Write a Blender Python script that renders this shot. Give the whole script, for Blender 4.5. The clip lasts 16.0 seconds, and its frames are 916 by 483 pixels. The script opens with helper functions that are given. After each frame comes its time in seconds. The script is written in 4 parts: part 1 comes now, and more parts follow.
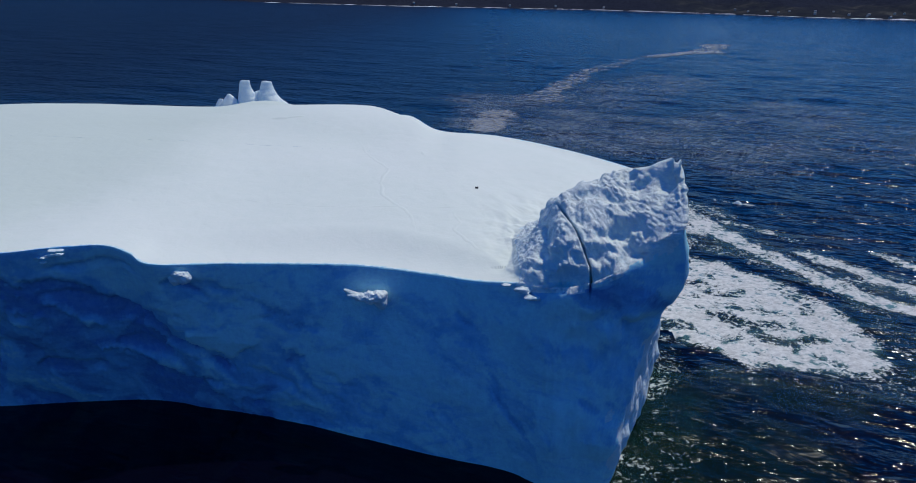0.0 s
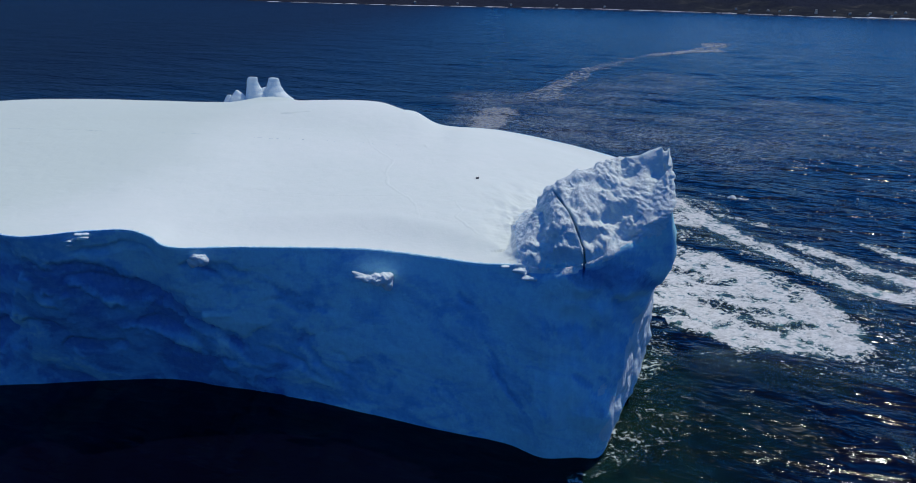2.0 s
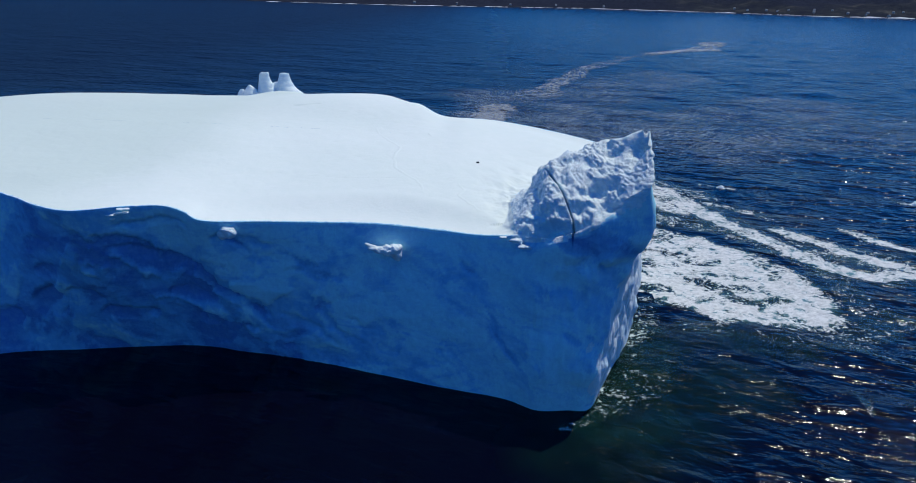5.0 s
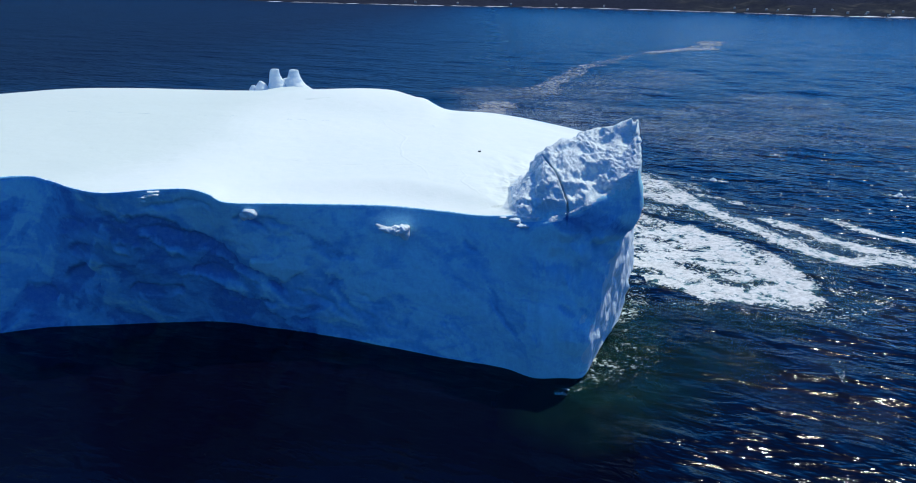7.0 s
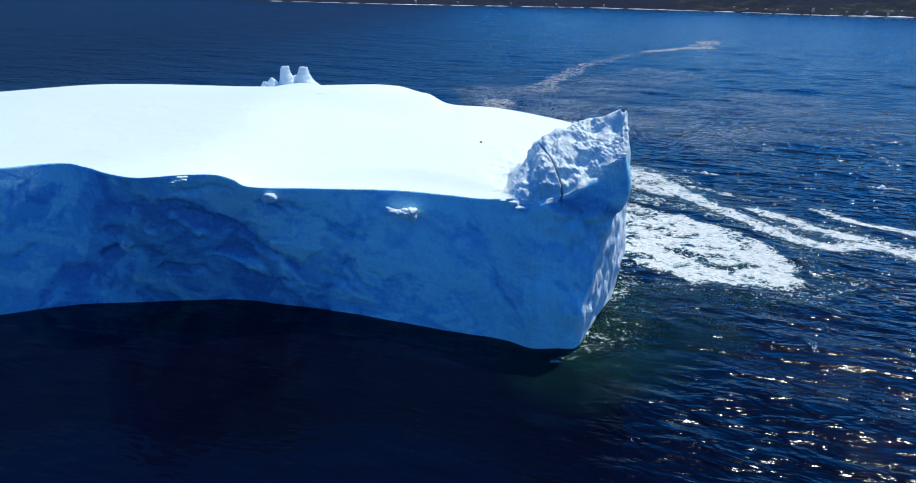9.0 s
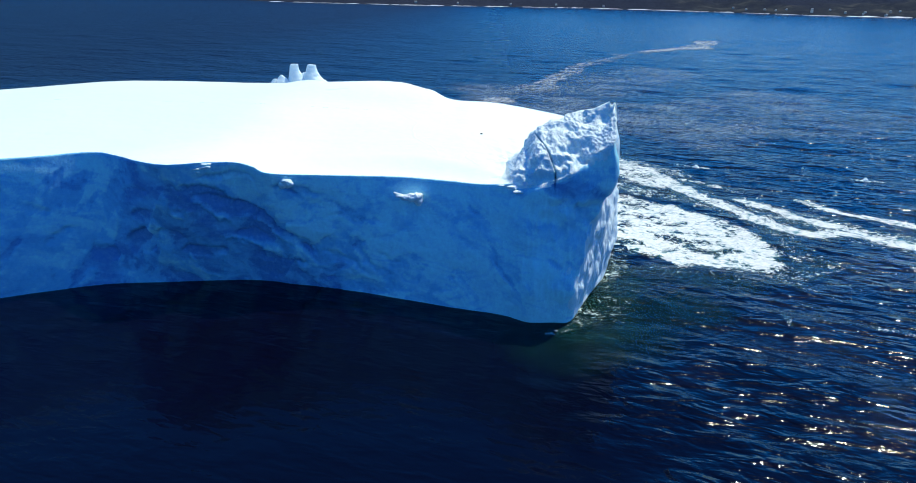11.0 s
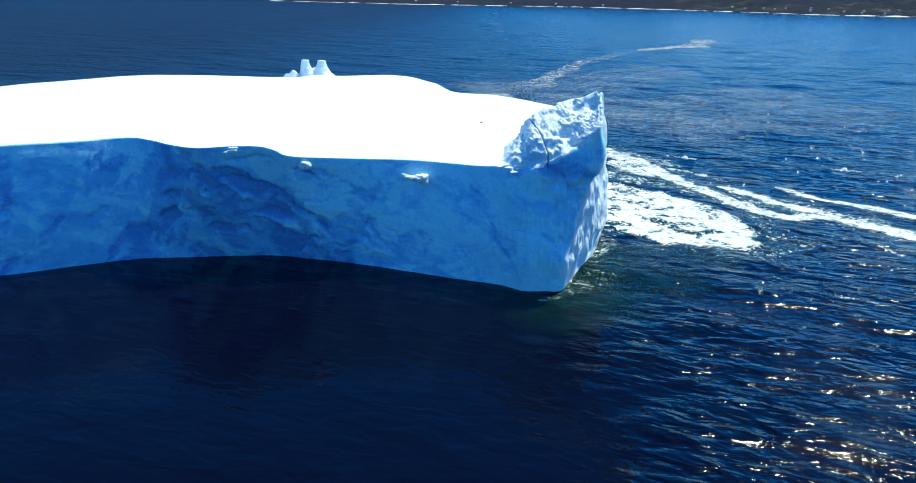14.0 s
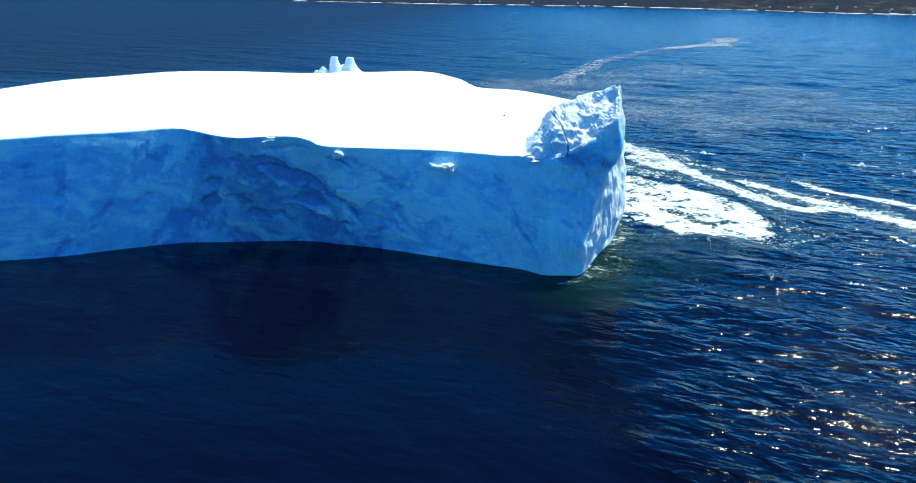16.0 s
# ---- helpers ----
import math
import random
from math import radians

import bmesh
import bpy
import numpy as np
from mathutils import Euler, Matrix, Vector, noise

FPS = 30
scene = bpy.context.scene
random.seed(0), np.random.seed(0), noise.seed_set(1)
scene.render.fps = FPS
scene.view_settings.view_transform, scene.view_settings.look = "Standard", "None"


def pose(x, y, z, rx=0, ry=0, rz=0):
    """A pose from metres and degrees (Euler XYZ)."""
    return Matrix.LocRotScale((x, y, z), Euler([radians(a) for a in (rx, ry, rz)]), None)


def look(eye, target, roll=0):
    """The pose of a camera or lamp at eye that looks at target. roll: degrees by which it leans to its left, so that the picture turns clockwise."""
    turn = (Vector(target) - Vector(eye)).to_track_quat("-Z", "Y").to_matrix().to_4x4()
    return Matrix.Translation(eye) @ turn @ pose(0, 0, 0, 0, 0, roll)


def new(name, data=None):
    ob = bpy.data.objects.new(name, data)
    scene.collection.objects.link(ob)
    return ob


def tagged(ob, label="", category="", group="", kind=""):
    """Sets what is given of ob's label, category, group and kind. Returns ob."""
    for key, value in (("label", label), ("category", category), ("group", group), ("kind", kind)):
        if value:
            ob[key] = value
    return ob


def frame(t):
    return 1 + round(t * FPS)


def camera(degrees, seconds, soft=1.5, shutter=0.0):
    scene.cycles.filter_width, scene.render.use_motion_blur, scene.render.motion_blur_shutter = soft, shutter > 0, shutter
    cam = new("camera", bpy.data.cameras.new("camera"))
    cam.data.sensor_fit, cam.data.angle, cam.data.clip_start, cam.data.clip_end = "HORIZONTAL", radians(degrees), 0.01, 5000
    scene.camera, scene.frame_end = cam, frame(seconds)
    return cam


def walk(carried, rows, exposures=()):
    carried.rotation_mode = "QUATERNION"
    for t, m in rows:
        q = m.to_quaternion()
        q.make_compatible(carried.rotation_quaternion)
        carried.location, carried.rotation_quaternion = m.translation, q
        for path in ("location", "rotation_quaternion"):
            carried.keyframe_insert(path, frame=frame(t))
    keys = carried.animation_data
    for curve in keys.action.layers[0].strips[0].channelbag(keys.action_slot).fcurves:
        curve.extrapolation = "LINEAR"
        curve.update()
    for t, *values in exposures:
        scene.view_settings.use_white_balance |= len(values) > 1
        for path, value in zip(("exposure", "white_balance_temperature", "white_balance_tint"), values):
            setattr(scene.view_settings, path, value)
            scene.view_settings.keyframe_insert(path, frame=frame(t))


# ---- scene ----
from mathutils.bvhtree import BVHTree

cam = camera(66.8, 16.0, soft=1.0)
PATH = [
    (0, (-0.126, -0.061, 59.538), (-0.195, 1.823, 58.87), 1.2),
    (0.5, (-0.175, -1.612, 59.574), (-0.245, 0.272, 58.906), 1.2),
    (1, (-0.124, -3.077, 59.563), (-0.194, -1.193, 58.894), 1.2),
    (1.5, (0.013, -4.434, 59.519), (-0.057, -2.551, 58.849), 1.2),
    (2, (0.034, -5.86, 59.496), (-0.038, -3.977, 58.826), 1.2),
    (2.5, (0.054, -7.429, 59.486), (-0.018, -5.546, 58.815), 1.2),
    (3, (0.112, -9.14, 59.449), (0.04, -7.257, 58.778), 1.2),
    (3.5, (0.183, -10.988, 59.423), (0.111, -9.105, 58.751), 1.1),
    (4, (0.153, -12.966, 59.408), (0.082, -11.083, 58.737), 1.1),
    (6.5, (0.038, -23.98, 59.328), (-0.034, -22.097, 58.658), 1.2),
    (7, (0.052, -26.496, 59.338), (-0.021, -24.613, 58.667), 1.1),
    (7.5, (-0.011, -29.036, 59.394), (-0.084, -27.153, 58.724), 1.1),
    (8, (-0.017, -31.707, 59.486), (-0.09, -29.824, 58.815), 1.1),
    (8.5, (-0.067, -34.451, 59.58), (-0.14, -32.569, 58.909), 1.1),
    (9, (-0.11, -37.207, 59.684), (-0.183, -35.325, 59.012), 1.1),
    (9.5, (-0.122, -39.917, 59.743), (-0.195, -38.035, 59.072), 1.1),
    (10, (-0.096, -42.652, 59.804), (-0.169, -40.769, 59.133), 1.1),
    (12.5, (0.045, -56.311, 60.046), (-0.028, -54.428, 59.374), 1.1),
    (13, (0.084, -58.711, 60.098), (0.012, -56.829, 59.426), 1.1),
    (13.5, (0.119, -61.026, 60.093), (0.046, -59.144, 59.421), 1.2),
    (14, (0.139, -63.406, 60.063), (0.066, -61.524, 59.39), 1.1),
    (14.5, (0.182, -65.769, 60.018), (0.109, -63.887, 59.345), 1.0),
    (15, (0.29, -68.054, 59.963), (0.217, -66.172, 59.29), 1.0),
    (15.5, (0.199, -70.123, 59.913), (0.129, -68.241, 59.239), 1.0),
    (15.9, (0.249, -71.573, 59.863), (0.179, -69.691, 59.189), 1.0),
    (16, (-0.303, -72.035, 59.844), (-0.433, -70.157, 59.169), 0.9),
]
EXPOSURES = [(0.0, -0.61, 7100, 10), (4.0, -0.40, 6950, 8), (7.0, -0.03, 6950, 5), (10.0, 0.34, 7100, 0), (13.0, 0.69, 7450, -8), (16.0, 0.92, 7650, -12)]
walk(cam, [(t, look(eye, target, roll)) for t, eye, target, roll in PATH], EXPOSURES)

# ---- world and sun ----
SUN_AZ, SUN_EL = 50.0, 63.5  # clockwise from +y, above the horizon
world = bpy.data.worlds.new("sky")
scene.world = world
world.use_nodes = True
wn = world.node_tree.nodes
sky = wn.new("ShaderNodeTexSky")
sky.sky_type, sky.sun_disc = "NISHITA", False
sky.sun_elevation, sky.sun_rotation = radians(SUN_EL), radians(SUN_AZ)
sky.altitude, sky.air_density, sky.dust_density, sky.ozone_density = 900, 1.0, 0.8, 4.5
wn["Background"].inputs["Strength"].default_value = 0.136
deep = wn.new("ShaderNodeHueSaturation")
deep.inputs["Saturation"].default_value = 1.7
deep.inputs["Hue"].default_value = 0.503
tint = wn.new("ShaderNodeMixRGB")  # a clear northern sky, deeper blue than the model's
tint.blend_type = "MULTIPLY"
tint.inputs["Fac"].default_value = 1.0
tint.inputs["Color2"].default_value = (0.70, 0.81, 1.16, 1)
world.node_tree.links.new(sky.outputs["Color"], deep.inputs["Color"])
world.node_tree.links.new(deep.outputs["Color"], tint.inputs["Color1"])
world.node_tree.links.new(tint.outputs["Color"], wn["Background"].inputs["Color"])
sun = new("sun", bpy.data.lights.new("sun", "SUN"))
sun.data.energy, sun.data.angle, sun.data.color = 3.3, radians(0.53), (0.97, 1.0, 0.95)
SUN_DIR = Vector((math.sin(radians(SUN_AZ)) * math.cos(radians(SUN_EL)), math.cos(radians(SUN_AZ)) * math.cos(radians(SUN_EL)), math.sin(radians(SUN_EL))))
sun.matrix_world = look(SUN_DIR * 500, (0, 0, 0))


# ---- small tools ----
def smooth(a, b, x):
    t = np.clip((np.asarray(x, float) - a) / (b - a), 0, 1)
    return t * t * (3 - 2 * t)


def gnoise(p, seed=0):
    """Gradient noise, about -1 to 1, for an (n, 3) array."""
    p = np.asarray(p, float)
    i = np.floor(p).astype(np.int64)
    f = p - i
    w = f * f * f * (f * (f * 6 - 15) + 10)
    out = np.zeros(len(p))
    for dx in (0, 1):
        for dy in (0, 1):
            for dz in (0, 1):
                c = i + np.array((dx, dy, dz))
                h = (c[:, 0] * 374761393 + c[:, 1] * 668265263 + c[:, 2] * 2147483647 + seed * 1274126177) & 0xFFFFFFFF
                h = ((h ^ (h >> 13)) * 1274126177) & 0xFFFFFFFF
                h = h ^ (h >> 16)
                a = (h & 1023) / 1023.0 * 2 * np.pi
                b = ((h >> 10) & 1023) / 1023.0 * 2 - 1
                r = np.sqrt(1 - b * b)
                d = f - np.array((dx, dy, dz))
                g = d[:, 0] * r * np.cos(a) + d[:, 1] * r * np.sin(a) + d[:, 2] * b
                out += g * np.where(dx, w[:, 0], 1 - w[:, 0]) * np.where(dy, w[:, 1], 1 - w[:, 1]) * np.where(dz, w[:, 2], 1 - w[:, 2])
    return out * 1.6


def fbm(p, size, octaves=4, gain=0.5, seed=0):
    p = np.asarray(p, float) / size
    out, amp = 0, 1.0
    for k in range(octaves):
        out = out + amp * gnoise(p * 2 ** k + 17.3 * k, seed + k)
        amp *= gain
    return out


def scallops(p, size, seed=0):
    """Distance to the nearest of scattered points, 0 to about 1: hollows that meet in ridges."""
    p = np.asarray(p, float) / size
    i = np.floor(p).astype(np.int64)
    best = np.full(len(p), 9.0)
    for dx in (-1, 0, 1):
        for dy in (-1, 0, 1):
            for dz in (-1, 0, 1):
                c = i + np.array((dx, dy, dz))
                h = (c[:, 0] * 73856093 ^ c[:, 1] * 19349663 ^ c[:, 2] * 83492791 ^ (seed * 2654435761)) & 0xFFFFFFFF
                h = ((h ^ (h >> 15)) * 2246822519) & 0xFFFFFFFF
                h = ((h ^ (h >> 13)) * 3266489917) & 0xFFFFFFFF
                j = np.stack([h & 1023, (h >> 10) & 1023, (h >> 20) & 1023], 1) / 1023.0
                best = np.minimum(best, np.linalg.norm(c + j - p, axis=1))
    return best


def cell_value(p, size, seed=0):
    """A random value, 0 to 1, for the cell of the nearest of scattered points."""
    p = np.asarray(p, float) / size
    i = np.floor(p).astype(np.int64)
    best, value = np.full(len(p), 9.0), np.zeros(len(p))
    for dx in (-1, 0, 1):
        for dy in (-1, 0, 1):
            for dz in (-1, 0, 1):
                c = i + np.array((dx, dy, dz))
                h = (c[:, 0] * 73856093 ^ c[:, 1] * 19349663 ^ c[:, 2] * 83492791 ^ (seed * 2654435761)) & 0xFFFFFFFF
                h = ((h ^ (h >> 15)) * 2246822519) & 0xFFFFFFFF
                h = ((h ^ (h >> 13)) * 3266489917) & 0xFFFFFFFF
                j = np.stack([h & 1023, (h >> 10) & 1023, (h >> 20) & 1023], 1) / 1023.0
                d = np.linalg.norm(c + j - p, axis=1)
                value = np.where(d < best, ((h >> 7) & 255) / 255.0, value)
                best = np.minimum(best, d)
    return value


def mesh_of(name, verts, faces, smooth_faces=True):
    me = bpy.data.meshes.new(name)
    verts = np.asarray(verts, np.float32)
    faces = np.asarray(faces, np.int32)
    me.vertices.add(len(verts))
    me.vertices.foreach_set("co", verts.ravel())
    n = faces.shape[1]
    me.loops.add(faces.size)
    me.loops.foreach_set("vertex_index", faces.ravel())
    me.polygons.add(len(faces))
    me.polygons.foreach_set("loop_start", np.arange(0, faces.size, n, dtype=np.int32))
    me.polygons.foreach_set("use_smooth", np.full(len(faces), smooth_faces, dtype=bool))
    me.update(calc_edges=True)
    me.validate()
    return me


def grid_faces(nu, nv, wrap=False):
    """Quads of a grid whose vertex index is u * nv + v."""
    u = np.arange(nu if wrap else nu - 1)
    v = np.arange(nv - 1)
    U, V = np.meshgrid(u, v, indexing="ij")
    a, b = U * nv + V, ((U + 1) % nu) * nv + V
    return np.stack([a, b, b + 1, a + 1], -1).reshape(-1, 4)


def part(name, me, material, parent, label=""):
    if isinstance(me, bmesh.types.BMesh):
        bm, me = me, bpy.data.meshes.new(name)
        bm.to_mesh(me)
        bm.free()
    ob = new(name, me)
    ob.data.materials.append(material)
    ob.parent = parent
    if label:
        tagged(ob, label)
    return ob


def node_material(name):
    m = bpy.data.materials.new(name)
    m.use_nodes = True
    nt = m.node_tree
    return m, nt, nt.nodes["Principled BSDF"], nt.nodes["Material Output"]


def put(nt, kind, **values):
    n = nt.nodes.new(kind)
    for k, v in values.items():
        n.inputs[k].default_value = v
    return n


def noise_tex(nt, scale, detail=4.0, rough=0.55, distort=0.0, vector=None):
    n = put(nt, "ShaderNodeTexNoise", Scale=scale, Detail=detail, Roughness=rough, Distortion=distort)
    if vector is not None:
        nt.links.new(vector, n.inputs["Vector"])
    return n.outputs["Fac"]


def ramp(nt, fac, stops):
    r = nt.nodes.new("ShaderNodeValToRGB")
    while len(r.color_ramp.elements) < len(stops):
        r.color_ramp.elements.new(0.5)
    for e, (pos, col) in zip(r.color_ramp.elements, stops):
        e.position, e.color = pos, (*col, 1) if len(col) == 3 else col
    nt.links.new(fac, r.inputs["Fac"])
    return r.outputs["Color"]


def maths(nt, op, a, b=None, clamp=False):
    n = nt.nodes.new("ShaderNodeMath")
    n.operation, n.use_clamp = op, clamp
    for k, v in ((0, a), (1, b)):
        if v is None:
            continue
        if isinstance(v, (int, float)):
            n.inputs[k].default_value = v
        else:
            nt.links.new(v, n.inputs[k])
    return n.outputs[0]


def mix_rgb(nt, fac, a, b, blend="MIX"):
    n = nt.nodes.new("ShaderNodeMixRGB")
    n.blend_type = blend
    for k, v in (("Fac", fac), ("Color1", a), ("Color2", b)):
        if isinstance(v, (int, float)):
            n.inputs[k].default_value = v
        elif isinstance(v, tuple):
            n.inputs[k].default_value = (*v, 1)
        else:
            nt.links.new(v, n.inputs[k])
    return n.outputs["Color"]


def bump(nt, height, strength, distance, normal=None):
    n = put(nt, "ShaderNodeBump", Strength=strength, Distance=distance)
    nt.links.new(height, n.inputs["Height"])
    if normal is not None:
        nt.links.new(normal, n.inputs["Normal"])
    return n.outputs["Normal"]


def world_pos(nt, scale=(1, 1, 1), turn=0.0):
    g = nt.nodes.new("ShaderNodeNewGeometry")
    m = nt.nodes.new("ShaderNodeMapping")
    m.inputs["Scale"].default_value = scale
    m.inputs["Rotation"].default_value = (0, 0, turn)
    nt.links.new(g.outputs["Position"], m.inputs["Vector"])
    return m.outputs["Vector"]


# ---- materials ----
def ice_material(name, deep, mid, pale, crust_lit_from, frost_shaded=False, rubbly=0.0):
    """Glacier ice in patches of clear blue and bubbly pale, with a white frost crust and painted light on faces that
    look up.
    """
    m, nt, p, out = node_material(name)
    pos = world_pos(nt)
    tilted = world_pos(nt, (0.6, 0.6, 1.3), 0.5)
    patch = noise_tex(nt, 0.16, 6, 0.62, 1.4, tilted)
    fine = noise_tex(nt, 1.3, 5, 0.65, 0.4, pos)
    if frost_shaded:
        # the map holds frost patches and the painted shade of hollows
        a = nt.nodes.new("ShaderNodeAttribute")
        a.attribute_name = "frost_shade"
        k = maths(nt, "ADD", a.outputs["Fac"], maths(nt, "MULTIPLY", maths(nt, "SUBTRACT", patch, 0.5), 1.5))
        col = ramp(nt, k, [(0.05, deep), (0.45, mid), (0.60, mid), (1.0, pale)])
    else:
        col = ramp(nt, patch, [(0.38, deep), (0.47, mid), (0.53, mid), (0.62, pale)])
    col = mix_rgb(nt, 0.18, col, ramp(nt, fine, [(0.35, deep), (0.65, pale)]))
    h = maths(nt, "ADD", noise_tex(nt, 0.5, 6, 0.62, 0.5, pos), maths(nt, "MULTIPLY", noise_tex(nt, 2.6, 5, 0.65, 0.0, pos), 0.3))
    if rubbly:
        v = put(nt, "ShaderNodeTexVoronoi", Scale=1.5)
        nt.links.new(pos, v.inputs["Vector"])
        h = maths(nt, "ADD", h, maths(nt, "MULTIPLY", maths(nt, "ADD", noise_tex(nt, 1.6, 8, 0.7, 0.6, pos), maths(nt, "MULTIPLY", v.outputs["Distance"], -0.5)), rubbly))
        h = maths(nt, "ADD", h, maths(nt, "MULTIPLY", noise_tex(nt, 5.0, 5, 0.75, 0.5, pos), 0.42 * rubbly))
    nor = bump(nt, h, 0.5, 0.6)
    sep = nt.nodes.new("ShaderNodeSeparateXYZ")
    nt.links.new(nor, sep.inputs[0])
    up = maths(nt, "ADD", sep.outputs["Z"], maths(nt, "MULTIPLY", maths(nt, "SUBTRACT", fine, 0.5), 0.5))
    # white lit tops and blue shaded undersides are painted in with the crust
    crust_lit = ramp(nt, up, [(crust_lit_from, (0, 0, 0)), (crust_lit_from + 0.22, (1, 1, 1))])
    white = ramp(nt, fine, [(0.3, (0.74, 0.86, 0.85)), (0.7, (0.90, 0.94, 0.90))])
    nt.links.new(mix_rgb(nt, crust_lit, col, white), p.inputs["Base Color"])
    p.inputs["Roughness"].default_value = 0.55
    p.inputs["IOR"].default_value = 1.31
    nt.links.new(nor, p.inputs["Normal"])
    return m


def snow_material():
    """Sun-crusted snow and frost on the top."""
    m, nt, p, out = node_material("crusted_snow")
    pos = world_pos(nt)
    a = noise_tex(nt, 0.03, 4, 0.55, 0.5, pos)
    b = noise_tex(nt, 0.6, 5, 0.6, 0.0, pos)
    col = ramp(nt, a, [(0.35, (0.79, 0.85, 0.76)), (0.6, (0.83, 0.87, 0.79))])
    col = mix_rgb(nt, 0.3, col, ramp(nt, b, [(0.35, (0.78, 0.85, 0.76)), (0.65, (0.85, 0.89, 0.81))]))
    # greyer snow to the west
    sep = nt.nodes.new("ShaderNodeSeparateXYZ")
    nt.links.new(pos, sep.inputs[0])
    west = put(nt, "ShaderNodeMapRange")
    west.interpolation_type = "SMOOTHSTEP"
    for i, v in ((1, -48.0), (2, -74.0), (3, 0.0), (4, 0.75)):
        west.inputs[i].default_value = v
    wander = maths(nt, "MULTIPLY", maths(nt, "SUBTRACT", noise_tex(nt, 0.05, 4, 0.6, 0.4, pos), 0.5), 26.0)
    nt.links.new(maths(nt, "ADD", maths(nt, "ADD", sep.outputs["X"], wander), maths(nt, "MULTIPLY", maths(nt, "SUBTRACT", sep.outputs["Y"], 85.0), -0.16)), west.inputs[0])
    col = mix_rgb(nt, west.outputs[0], col, (0.66, 0.74, 0.64))
    nt.links.new(col, p.inputs["Base Color"])
    p.inputs["Roughness"].default_value = 0.75
    h = maths(nt, "ADD", noise_tex(nt, 0.25, 5, 0.6, 0.3, pos), maths(nt, "MULTIPLY", noise_tex(nt, 2.5, 4, 0.6, 0.0, pos), 0.15))
    nt.links.new(bump(nt, h, 0.25, 0.5), p.inputs["Normal"])
    return m


def wind_pos(nt, stretch, turn):
    """World position turned so that wave crests lie along x, and drawn out along them."""
    g = nt.nodes.new("ShaderNodeNewGeometry")
    a, b = nt.nodes.new("ShaderNodeMapping"), nt.nodes.new("ShaderNodeMapping")
    a.inputs["Rotation"].default_value = (0, 0, turn)
    b.inputs["Scale"].default_value = (stretch, 1, 1)
    nt.links.new(g.outputs["Position"], a.inputs["Vector"])
    nt.links.new(a.outputs["Vector"], b.inputs["Vector"])
    return b.outputs["Vector"]


